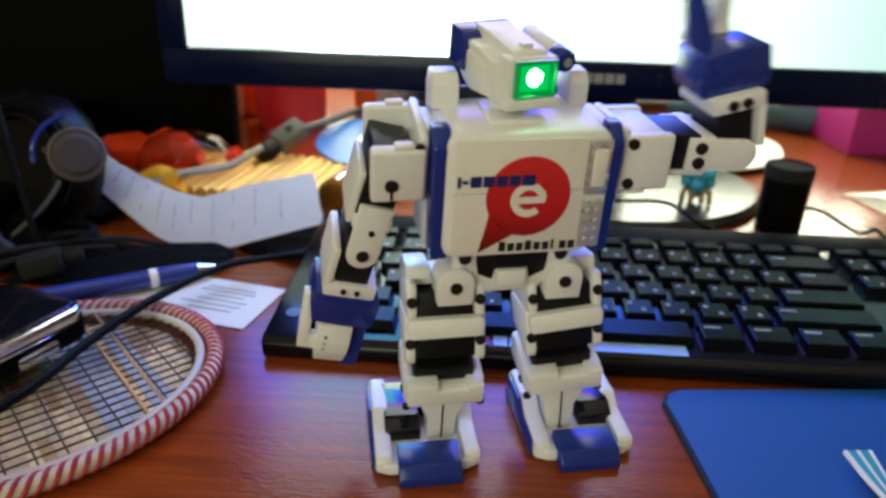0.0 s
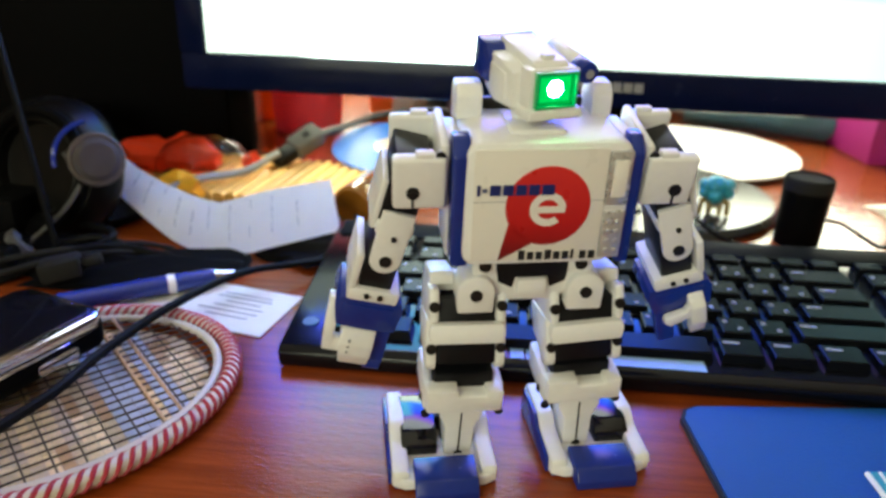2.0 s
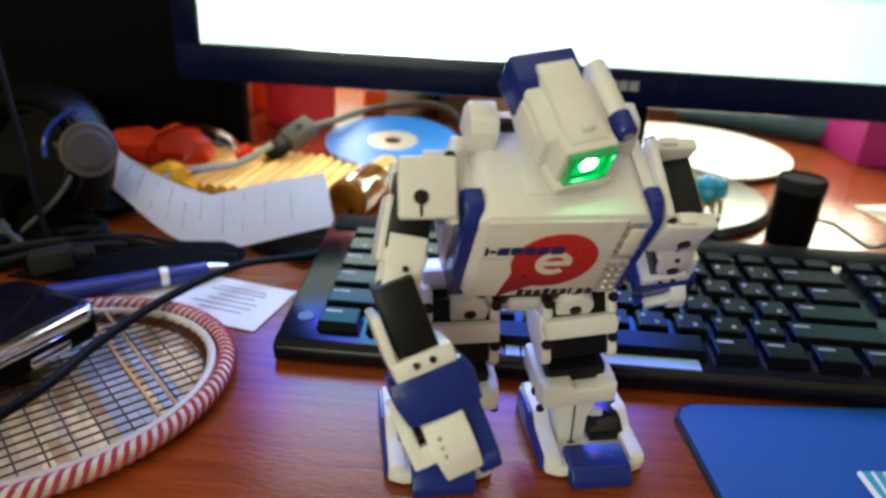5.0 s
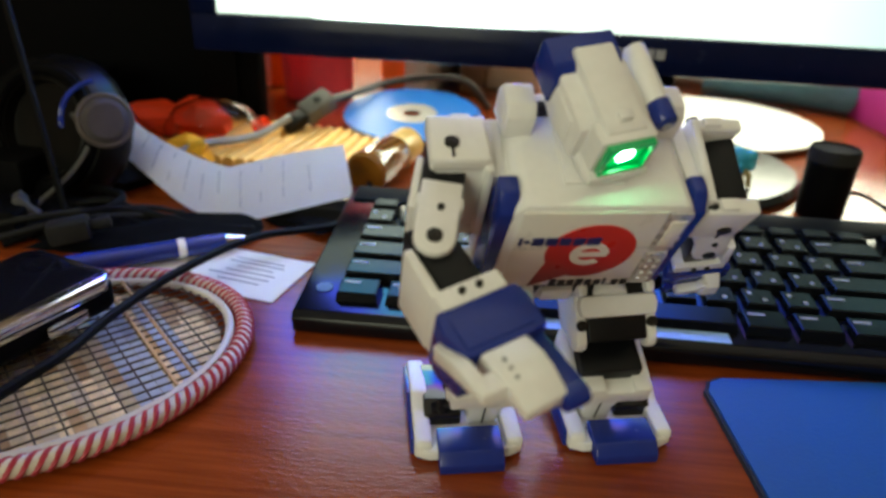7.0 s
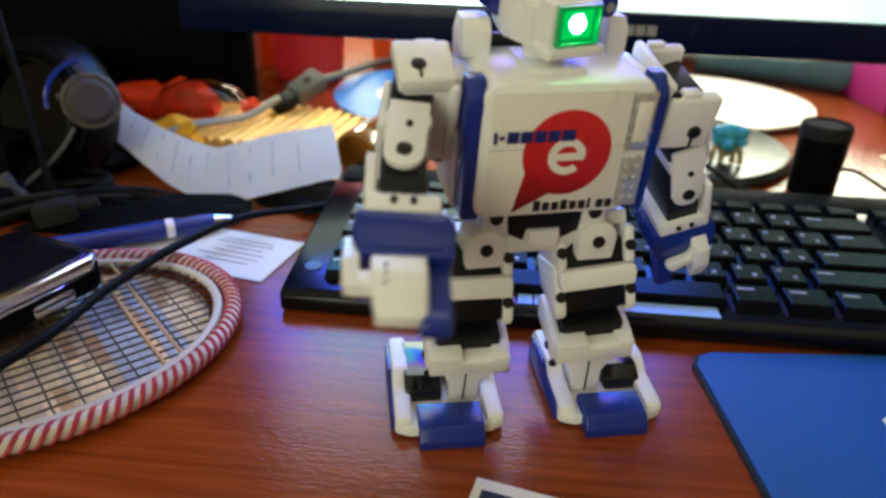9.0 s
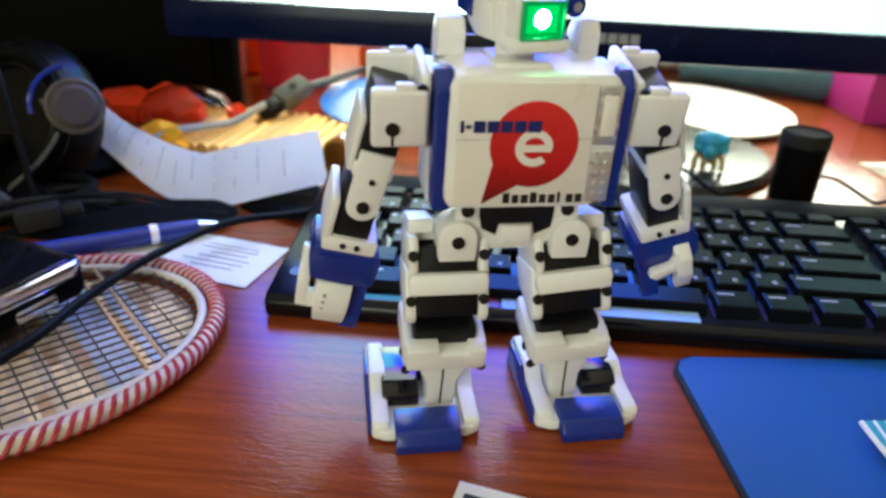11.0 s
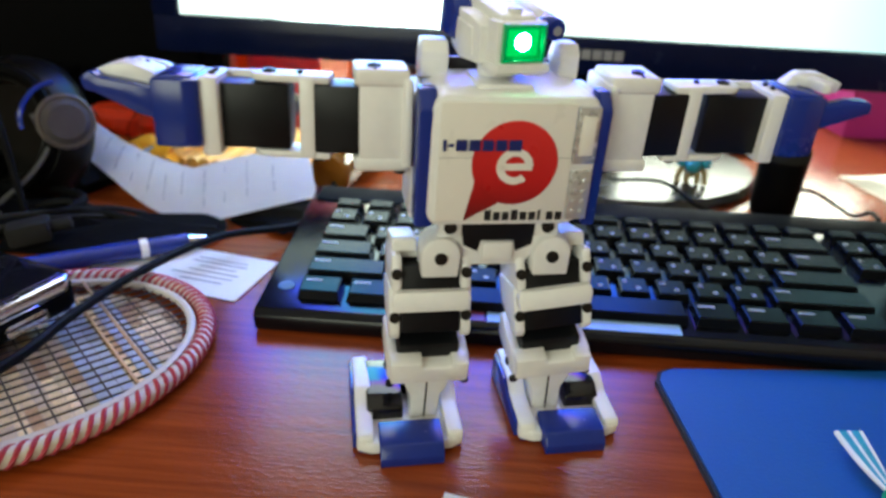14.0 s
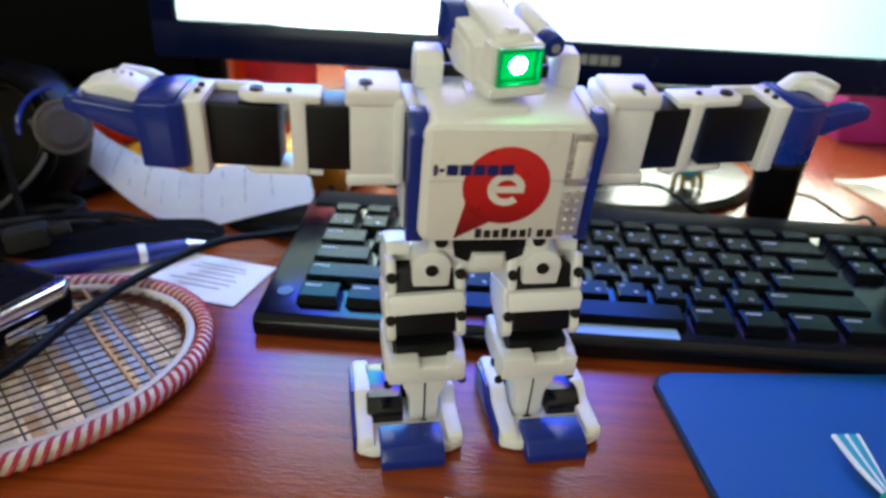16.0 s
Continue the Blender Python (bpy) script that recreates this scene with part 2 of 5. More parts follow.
def screen_material():
    """A lit page: white below; the unseen blue above is set for its reflections."""
    m = bpy.data.materials.new("lit_screen")
    m.use_nodes = True
    nt = m.node_tree
    b = nt.nodes["Principled BSDF"]
    b.inputs["Base Color"].default_value = (0.01, 0.01, 0.01, 1)
    b.inputs["Roughness"].default_value = 0.3
    co = nt.nodes.new("ShaderNodeTexCoord")
    sep = nt.nodes.new("ShaderNodeSeparateXYZ")
    nt.links.new(co.outputs["Object"], sep.inputs[0])
    nz = nt.nodes.new("ShaderNodeTexNoise")
    nz.inputs["Scale"].default_value = 6
    nt.links.new(co.outputs["Object"], nz.inputs["Vector"])
    add = nt.nodes.new("ShaderNodeMath")
    add.operation = "MULTIPLY_ADD"
    nt.links.new(nz.outputs["Fac"], add.inputs[0])
    add.inputs[1].default_value = 0.03
    nt.links.new(sep.outputs["Z"], add.inputs[2])
    ramp = nt.nodes.new("ShaderNodeValToRGB")
    e = ramp.color_ramp.elements
    e[0].position, e[0].color = 0.0, (0.85, 0.97, 1.0, 1)
    e[1].position, e[1].color = 0.5, (0.25, 0.26, 0.32, 1)
    for p, c in ((0.18, (0.85, 0.97, 1.0, 1)), (0.187, (0.15, 0.5, 0.8, 1)), (0.196, (0.03, 0.14, 1.0, 1)), (0.27, (0.03, 0.06, 1.0, 1)), (0.31, (0.25, 0.1, 0.7, 1)), (0.36, (0.3, 0.3, 0.38, 1))):
        x = e.new(p)
        x.color = c
    nt.links.new(add.outputs[0], ramp.inputs[0])
    # unseen dark side above the white part, added to dim the right keys' reflections
    side = nt.nodes.new("ShaderNodeMapRange")
    side.inputs["From Min"].default_value, side.inputs["From Max"].default_value = 0.1, 0.16
    nt.links.new(sep.outputs["X"], side.inputs["Value"])
    upper = nt.nodes.new("ShaderNodeMapRange")
    upper.inputs["From Min"].default_value, upper.inputs["From Max"].default_value = 0.158, 0.17
    nt.links.new(sep.outputs["Z"], upper.inputs["Value"])
    both = nt.nodes.new("ShaderNodeMath")
    both.operation = "MULTIPLY"
    nt.links.new(side.outputs[0], both.inputs[0])
    nt.links.new(upper.outputs[0], both.inputs[1])
    page = nt.nodes.new("ShaderNodeMixRGB")
    nt.links.new(both.outputs[0], page.inputs[0])
    nt.links.new(ramp.outputs[0], page.inputs[1])
    page.inputs[2].default_value = (0.003, 0.004, 0.008, 1)
    # the picture's unseen other end is paler, to tint keyboard and desk reflections
    pale = nt.nodes.new("ShaderNodeMapRange")
    pale.inputs["From Min"].default_value, pale.inputs["From Max"].default_value = -0.1, -0.15
    nt.links.new(sep.outputs["X"], pale.inputs["Value"])
    cyan_up = nt.nodes.new("ShaderNodeMapRange")
    cyan_up.inputs["From Min"].default_value, cyan_up.inputs["From Max"].default_value = 0.168, 0.185
    nt.links.new(sep.outputs["Z"], cyan_up.inputs["Value"])
    pale_up = nt.nodes.new("ShaderNodeMath")
    pale_up.operation = "MULTIPLY"
    nt.links.new(pale.outputs[0], pale_up.inputs[0])
    nt.links.new(cyan_up.outputs[0], pale_up.inputs[1])
    below = nt.nodes.new("ShaderNodeMath")
    below.operation = "LESS_THAN"
    below.inputs[1].default_value = 0.29
    nt.links.new(sep.outputs["Z"], below.inputs[0])
    band = nt.nodes.new("ShaderNodeMath")
    band.operation = "MULTIPLY"
    nt.links.new(pale_up.outputs[0], band.inputs[0])
    nt.links.new(below.outputs[0], band.inputs[1])
    teal = nt.nodes.new("ShaderNodeMixRGB")
    nt.links.new(band.outputs[0], teal.inputs[0])
    nt.links.new(page.outputs[0], teal.inputs[1])
    hue = nt.nodes.new("ShaderNodeValToRGB")
    hue.color_ramp.elements[0].position, hue.color_ramp.elements[0].color = 0.06, (0.06, 0.09, 1.0, 1)
    hue.color_ramp.elements[1].position, hue.color_ramp.elements[1].color = 0.13, (0.08, 0.34, 0.7, 1)
    # the picture's length, end to end
    reach = nt.nodes.new("ShaderNodeMapRange")
    reach.inputs["From Min"].default_value, reach.inputs["From Max"].default_value = -0.2645, 0.2
    nt.links.new(sep.outputs["X"], reach.inputs["Value"])
    nt.links.new(reach.outputs[0], hue.inputs[0])
    nt.links.new(hue.outputs[0], teal.inputs[2])
    # the page is tinted cyan towards its sides
    tint = nt.nodes.new("ShaderNodeMapRange")
    tint.inputs["From Min"].default_value, tint.inputs["From Max"].default_value = 0.12, 0.266
    tint.inputs["To Min"].default_value, tint.inputs["To Max"].default_value = 0.0, 0.65
    nt.links.new(sep.outputs["X"], tint.inputs["Value"])
    low = nt.nodes.new("ShaderNodeMath")
    low.operation = "LESS_THAN"
    low.inputs[1].default_value = 0.19
    nt.links.new(sep.outputs["Z"], low.inputs[0])
    sided = nt.nodes.new("ShaderNodeMath")
    sided.operation = "MULTIPLY"
    nt.links.new(tint.outputs[0], sided.inputs[0])
    nt.links.new(low.outputs[0], sided.inputs[1])
    cyan = nt.nodes.new("ShaderNodeMixRGB")
    nt.links.new(sided.outputs[0], cyan.inputs[0])
    nt.links.new(teal.outputs[0], cyan.inputs[1])
    cyan.inputs[2].default_value = (0.18, 0.37, 0.45, 1)
    nt.links.new(cyan.outputs[0], b.inputs["Emission Color"])
    # the blue is boosted above the page to strengthen its reflections
    power = nt.nodes.new("ShaderNodeMapRange")
    power.inputs["From Min"].default_value, power.inputs["From Max"].default_value = 0.18, 0.198
    power.inputs["To Min"].default_value, power.inputs["To Max"].default_value = 2.6, 22.0
    nt.links.new(add.outputs[0], power.inputs["Value"])
    # a block of the page boosted so that the left keys reflect more
    block = nt.nodes.new("ShaderNodeValToRGB")
    be = block.color_ramp.elements
    be[0].position, be[0].color = 0.15, (0.18, 0.18, 0.18, 1)
    be[1].position, be[1].color = 1.0, (0.19, 0.19, 0.19, 1)
    for p, v in ((0.22, 1.0), (0.42, 1.0), (0.52, 0.18)):
        be.new(p).color = (v, v, v, 1)
    nt.links.new(reach.outputs[0], block.inputs[0])
    page_power = nt.nodes.new("ShaderNodeMath")
    page_power.operation = "MULTIPLY"
    page_power.inputs[1].default_value = 11.0
    nt.links.new(block.outputs[0], page_power.inputs[0])
    nt.links.new(page_power.outputs[0], power.inputs["To Min"])
    nt.links.new(power.outputs[0], b.inputs["Emission Strength"])
    return m


DESK = wood_material()
SCREEN = screen_material()


# ---- mesh helpers ----
def box(bm, x0, x1, y0, y1, z0, z1, bevel=0.0, m=None, mi=0, seg=2):
    vs = bmesh.ops.create_cube(bm, size=1)["verts"]
    t = Matrix.Translation(((x0 + x1) / 2, (y0 + y1) / 2, (z0 + z1) / 2)) @ Matrix.Diagonal((abs(x1 - x0), abs(y1 - y0), abs(z1 - z0), 1))
    bmesh.ops.transform(bm, matrix=t, verts=vs)
    faces = list({f for v in vs for f in v.link_faces})
    for f in faces:
        f.material_index = mi
    if bevel:
        r = bmesh.ops.bevel(bm, geom=list({e for v in vs for e in v.link_edges}), offset=bevel, segments=seg, profile=0.5, affect="EDGES")
        vs = list({v for f in r["faces"] for v in f.verts} | {v for v in vs if v.is_valid})
        for f in r["faces"]:
            f.material_index = mi
    if m is not None:
        bmesh.ops.transform(bm, matrix=m, verts=vs)
    return vs


def cyl(bm, p, axis, r, h, seg=20, r2=None, bevel=0.0, mi=0):
    """A cylinder centred on p along the axis x, y or z, or along a vector."""
    vs = bmesh.ops.create_cone(bm, cap_ends=True, segments=seg, radius1=r, radius2=r if r2 is None else r2, depth=h)["verts"]
    d = {"x": Vector((1, 0, 0)), "y": Vector((0, 1, 0)), "z": Vector((0, 0, 1))}.get(axis) if isinstance(axis, str) else Vector(axis).normalized()
    for f in {f for v in vs for f in v.link_faces}:
        f.material_index = mi
    if bevel:
        rims = [e for e in {e for v in vs for e in v.link_edges} if any(len(f.verts) > 4 for f in e.link_faces)]
        res = bmesh.ops.bevel(bm, geom=rims, offset=bevel, segments=2, profile=0.5, affect="EDGES")
        vs = list({v for f in res["faces"] for v in f.verts} | {v for v in vs if v.is_valid})
        for f in res["faces"]:
            f.material_index = mi
    bmesh.ops.transform(bm, matrix=Matrix.Translation(p) @ d.to_track_quat("Z", "Y").to_matrix().to_4x4(), verts=vs)
    return vs


def prism(bm, outline, axis, a, b, bevel=0.0, m=None, mi=0):
    """An outline of 2D points swept from a to b along the axis (x: points are y, z; y: x, z; z: x, y)."""
    def at(u, v, w):
        return {"x": (w, u, v), "y": (u, w, v), "z": (u, v, w)}[axis]
    lo = [bm.verts.new(at(u, v, a)) for u, v in outline]
    hi = [bm.verts.new(at(u, v, b)) for u, v in outline]
    fs = [bm.faces.new(lo), bm.faces.new(hi[::-1])]
    n = len(outline)
    for i in range(n):
        fs.append(bm.faces.new((lo[i], hi[i], hi[(i + 1) % n], lo[(i + 1) % n])))
    for f in fs:
        f.material_index = mi
    bmesh.ops.recalc_face_normals(bm, faces=fs)
    vs = lo + hi
    if bevel:
        r = bmesh.ops.bevel(bm, geom=list({e for f in fs for e in f.edges}), offset=bevel, segments=2, profile=0.5, affect="EDGES")
        vs = list({v for f in r["faces"] for v in f.verts} | {v for v in vs if v.is_valid})
        for f in r["faces"]:
            f.material_index = mi
    if m is not None:
        bmesh.ops.transform(bm, matrix=m, verts=vs)
    return vs


def lathe(bm, profile, seg=28, m=None, mi=0):
    """Radius and height pairs turned about z."""
    rings, vs = [], []
    for r, z in profile:
        ring = [bm.verts.new((r * math.cos(2 * math.pi * i / seg), r * math.sin(2 * math.pi * i / seg), z)) for i in range(seg)] if r > 1e-6 else [bm.verts.new((0, 0, z))]
        rings.append(ring)
        vs += ring
    fs = []
    for p, q in zip(rings, rings[1:]):
        for i in range(seg):
            j = (i + 1) % seg
            quad = [p[i % len(p)], p[j % len(p)], q[j % len(q)], q[i % len(q)]]
            uniq = list(dict.fromkeys(quad))
            if len(uniq) > 2:
                fs.append(bm.faces.new(uniq))
    for f in fs:
        f.material_index = mi
    bmesh.ops.recalc_face_normals(bm, faces=fs)
    if m is not None:
        bmesh.ops.transform(bm, matrix=m, verts=vs)
    return vs


def smooth_line(points, n=8):
    """A Catmull-Rom line through the points."""
    pts = [Vector(p) for p in points]
    if len(pts) < 3:
        return pts
    ext = [2 * pts[0] - pts[1]] + pts + [2 * pts[-1] - pts[-2]]
    out = []
    for i in range(1, len(ext) - 2):
        a, b, c, d = ext[i - 1:i + 3]
        for k in range(n):
            t = k / n
            out.append(0.5 * ((2 * b) + (c - a) * t + (2 * a - 5 * b + 4 * c - d) * t * t + (3 * b - a - 3 * c + d) * t ** 3))
    out.append(pts[-1])
    return out


def tube(bm, points, r, seg=8, closed=False, mi=0, n=8):
    line = smooth_line(points, n)
    if closed:
        line = [Vector(p) for p in points]
    rings = []
    ref = Vector((0, 0, 1))
    cnt = len(line)
    for i, p in enumerate(line):
        nxt = line[(i + 1) % cnt] if closed else line[min(i + 1, cnt - 1)]
        prv = line[i - 1] if (closed or i) else line[0]
        d = (nxt - prv).normalized()
        side = d.cross(ref)
        side = side.normalized() if side.length > 1e-4 else Vector((1, 0, 0))
        up = side.cross(d)
        rings.append([bm.verts.new(p + r * (math.cos(2 * math.pi * k / seg) * side + math.sin(2 * math.pi * k / seg) * up)) for k in range(seg)])
    pairs = list(zip(rings, rings[1:])) + ([(rings[-1], rings[0])] if closed else [])
    for a, b in pairs:
        for k in range(seg):
            bm.faces.new((a[k], a[(k + 1) % seg], b[(k + 1) % seg], b[k])).material_index = mi
    if not closed:
        bm.faces.new(rings[0][::-1]).material_index = mi
        bm.faces.new(rings[-1]).material_index = mi


def mesh(name, bm, materials, smooth=True):
    me = bpy.data.meshes.new(name)
    bmesh.ops.recalc_face_normals(bm, faces=bm.faces[:])
    bm.to_mesh(me)
    bm.free()
    for m in materials if isinstance(materials, (list, tuple)) else [materials]:
        me.materials.append(m)
    if smooth:
        for p in me.polygons:
            p.use_smooth = True
        me.set_sharp_from_angle(angle=radians(38))
    return me


def part(name, bm, material, parent, label="", smooth=True):
    ob = new(name, mesh(name, bm, material, smooth))
    ob.parent = parent
    if label:
        tagged(ob, label)
    return ob


def thing(name, label, category, m=None, group="", kind=""):
    ob = new(name)
    ob.empty_display_size = 0.01
    if m is not None:
        ob.matrix_world = m
    return tagged(ob, label, category, group, kind)


def solid(name, bm, material, label, category="", m=None, group="", kind="", smooth=True):
    ob = new(name, mesh(name, bm, material, smooth))
    if m is not None:
        ob.matrix_world = m
    return tagged(ob, label, category, group, kind)


B = bmesh.new


# ---- room ----
def build_room():
    bm = B(); box(bm, -2.4, 1.9, -2.4, 0.98, -0.79, -0.75)
    solid("floor", bm, FLOORM, "brown board floor of the room", kind="structure")
    bm = B(); box(bm, -2.4, 1.9, -2.4, 0.98, 1.9, 1.95)
    solid("ceiling", bm, CEIL, "white painted ceiling", kind="structure")
    bm = B()
    box(bm, -2.45, -0.36, 0.98, 1.06, -0.75, 1.9); box(bm, 0.88, 1.95, 0.98, 1.06, -0.75, 1.9)
    box(bm, -0.36, 0.88, 0.98, 1.06, -0.75, 0.1); box(bm, -0.36, 0.88, 0.98, 1.06, 1.14, 1.9)
    solid("wall_north", bm, WALL, "warm beige wall with an opening added for the fill lamp behind the desk", kind="structure")
    bm = B(); box(bm, -2.45, -2.4, -2.4, 0.98, -0.75, 1.9)
    solid("wall_west", bm, WALL, "warm beige painted side wall", kind="structure")
    # unseen wall, its opening added to hold the front fill lamp
    bm = B()
    box(bm, -2.45, -1.65, -2.48, -2.4, -0.75, 1.9); box(bm, -0.15, 1.95, -2.48, -2.4, -0.75, 1.9)
    box(bm, -1.65, -0.15, -2.48, -2.4, -0.75, 0.15); box(bm, -1.65, -0.15, -2.48, -2.4, 1.65, 1.9)
    solid("wall_south", bm, WALL, "warm beige wall with an opening added for the fill lamp", kind="structure")
    bm = B(); box(bm, 1.9, 1.95, -2.4, 0.98, -0.75, 1.9)
    solid("wall_east", bm, WALL, "warm beige painted side wall", kind="structure")


def build_desk():
    bm = B(); box(bm, -1.0, 1.25, -0.42, 0.9, -0.025, 0.0, 0.002)
    top = solid("desk", bm, DESK, "glossy cherry-red wood laminate desk top, cluttered", "desk")
    for x in (-0.96, 1.2):
        bm = B(); box(bm, x - 0.012, x + 0.012, -0.36, 0.86, -0.75, -0.025)
        part("side_panel", bm, DESK, top)


# ---- monitor ----
def build_monitor():
    root = thing("monitor", "wide black computer monitor with a bright white lit screen", "monitor", pose(0.12, 0.25, 0))
    x0, x1, z0, z1 = -0.2645, 0.3445, 0.106, 0.449
    bm = B()
    box(bm, x0 - 0.02, x1 + 0.02, -0.004, 0.03, z0 - 0.028, z0, 0.003)
    box(bm, x0 - 0.02, x1 + 0.02, -0.004, 0.03, z1, z1 + 0.02, 0.003)
    box(bm, x0 - 0.02, x0, -0.004, 0.03, z0 - 0.001, z1 + 0.001, 0.002)
    box(bm, x1, x1 + 0.02, -0.004, 0.03, z0 - 0.001, z1 + 0.001, 0.002)
    part("bezel", bm, MONITOR, root, "dark glossy black bezel")
    bm = B(); box(bm, x0 - 0.01, x1 + 0.01, 0.006, 0.05, z0 - 0.015, z1 + 0.01, 0.008)
    part("back_shell", bm, MATTE, root)
    bm = B(); box(bm, x0, x1, 0.0, 0.006, z0, z1)
    part("screen", bm, SCREEN, root, "bright lit screen, white below and blue above", smooth=False).location = (0, 0, 0)
    # maker's mark as plain bars
    for i in range(7):
        bm = B(); box(bm, 0.0125 + i * 0.0079, 0.019 + i * 0.0079, -0.0046, -0.0038, 0.0905, 0.0975)
        part("letter_bar", bm, GREY, root)
    bm = B()
    box(bm, 0.02, 0.09, 0.05, 0.075, 0.008, 0.2, 0.006)
    part("neck", bm, MATTE, root)
    bm = B()
    lathe(bm, [(0, 0), (0.118, 0), (0.121, 0.004), (0.117, 0.009), (0, 0.012)], 64, Matrix.Translation((0.068, 0.018, 0)) @ Matrix.Diagonal((0.98, 0.8, 1, 1)))
    part("stand_base", bm, GLOSSBASE, root, "round glossy black stand base")


# ---- keyboard ----
U = 0.01905
ROWS = [
    [1.25, 1.25, 1.25, 6.25, 1.25, 1.25, 1.25, 1.25],
    [2.25] + [1] * 10 + [2.75],
    [1.75] + [1] * 11 + [2.25],
    [1.5] + [1] * 12 + [1.5],
    [1] * 13 + [2],
    [1] * 15,
]


def key_mesh(w, d):
    bm = B()
    wx, dy = w * U - 0.0035, d * U - 0.0036
    lo = [bm.verts.new(p) for p in ((0, 0, -0.0045), (wx, 0, -0.0045), (wx, dy, -0.0045), (0, dy, -0.0045))]
    hi = [bm.verts.new(p) for p in ((0.0008, 0.0012, -0.0004), (wx - 0.0008, 0.0012, -0.0004), (wx - 0.0008, dy - 0.0006, -0.0004), (0.0008, dy - 0.0006, -0.0004))]
    tp = [bm.verts.new(p) for p in ((0.0014, 0.0019, 0), (wx - 0.0014, 0.0019, 0), (wx - 0.0014, dy - 0.0012, 0), (0.0014, dy - 0.0012, 0))]
    for a, b in ((lo, hi), (hi, tp)):
        for i in range(4):
            bm.faces.new((a[i], a[(i + 1) % 4], b[(i + 1) % 4], b[i]))
    bm.faces.new(tp)
    if d > 0.9 and w < 6:
        # raised printed legends, too small to read
        marks = [(0.0025, dy - 0.006, 0.0022, 0.0026), (wx * 0.55, 0.004, 0.0022, 0.0026)] if w == 1 else [(0.0025, dy - 0.0055, min(0.008, wx * 0.4), 0.0019)]
        for x, y, a, b in marks:
            vs = [bm.verts.new(p) for p in ((x, y, 0.00012), (x + a, y, 0.00012), (x + a, y + b, 0.00012), (x, y + b, 0.00012))]
            bm.faces.new(vs).material_index = 1
    me = bpy.data.meshes.new("key")
    bm.to_mesh(me)
    bm.free()
    me.materials.append(KEY), me.materials.append(LEGEND)
    return me


def build_keyboard():
    root = thing("keyboard", "glossy black computer keyboard with white legends", "keyboard", pose(0, 0, 0.017, 4, 0, 0))
    bm = B()
    prism(bm, [(-0.011, -0.0155), (-0.012, -0.007), (-0.008, -0.0045), (0.131, -0.0045), (0.134, -0.009), (0.134, -0.0255)], "x", -0.0165, 0.455, 0.0015)
    part("body", bm, KEYBODY, root)
    bm = B(); box(bm, -0.013, 0.4525, 0.111, 0.1305, -0.0047, -0.0036, 0.0005)
    part("rear_strip", bm, MATTE, root, "matte black rear strip")
    for x in (0.02, 0.41):
        bm = B(); box(bm, x, x + 0.02, 0.1, 0.12, -0.0245, -0.0175, 0.001)
        part("foot", bm, MATTE, root)
    made = {}

    def key(x, y, w, d):
        if (w, d) not in made:
            made[w, d] = key_mesh(w, d)
        ob = new("key", made[w, d])
        ob.parent = root
        ob.location = (x * U + 0.0017, y * U + 0.0012, 0)

    for r, widths in enumerate(ROWS):
        x = 0.0
        for w in widths:
            key(x, r, w, 1 if r < 5 else 0.75)
            x += w
    for c in range(3):
        for r in (3, 4, 5):
            key(15.3 + c, r, 1, 1 if r < 5 else 0.75)
    for x, y in ((16.3, 1), (15.3, 0), (16.3, 0), (17.3, 0)):
        key(x, y, 1, 1)
    for c in range(4):
        for r in range(5):
            key(18.6 + c, r, 1, 1)
    # red sticker and pale strips along the front lip, the pale ones a painted reflection
    for x0, x1, m in ((0.084, 0.092, RED), (0.0935, 0.1, LIGHTBLUE), (0.101, 0.184, LIGHTBLUE)):
        bm = B(); box(bm, x0, x1, -0.0068, 0.0008, -0.0047, -0.0041)
        part("sticker", bm, m, root)
    bm = B(); cyl(bm, (-0.006, 0.012, -0.0043), "z", 0.004, 0.0006, 20)
    part("badge", bm, NAVY, root)


# ---- robot ----
MM = 0.001
ROBOT = pose(0.0905, -0.051, 0, 0, 0, 12.5)


def S(bm):
    bmesh.ops.scale(bm, vec=(MM, MM, MM), verts=bm.verts[:])
    return bm


def screw(parent, x, y, z, axis="y", r=2.2):
    bm = B(); cyl(bm, (x, y, z), axis, r, 1.2, 14); cyl(bm, (x, y, z), axis, r * 0.5, 1.9, 8)
    return part("screw", S(bm), SCREW, parent)


def ring(cx, cy, r, a0, a1, n=24):
    return [(cx + r * math.cos(radians(a0 + (a1 - a0) * i / n)), cy + r * math.sin(radians(a0 + (a1 - a0) * i / n))) for i in range(n + 1)]


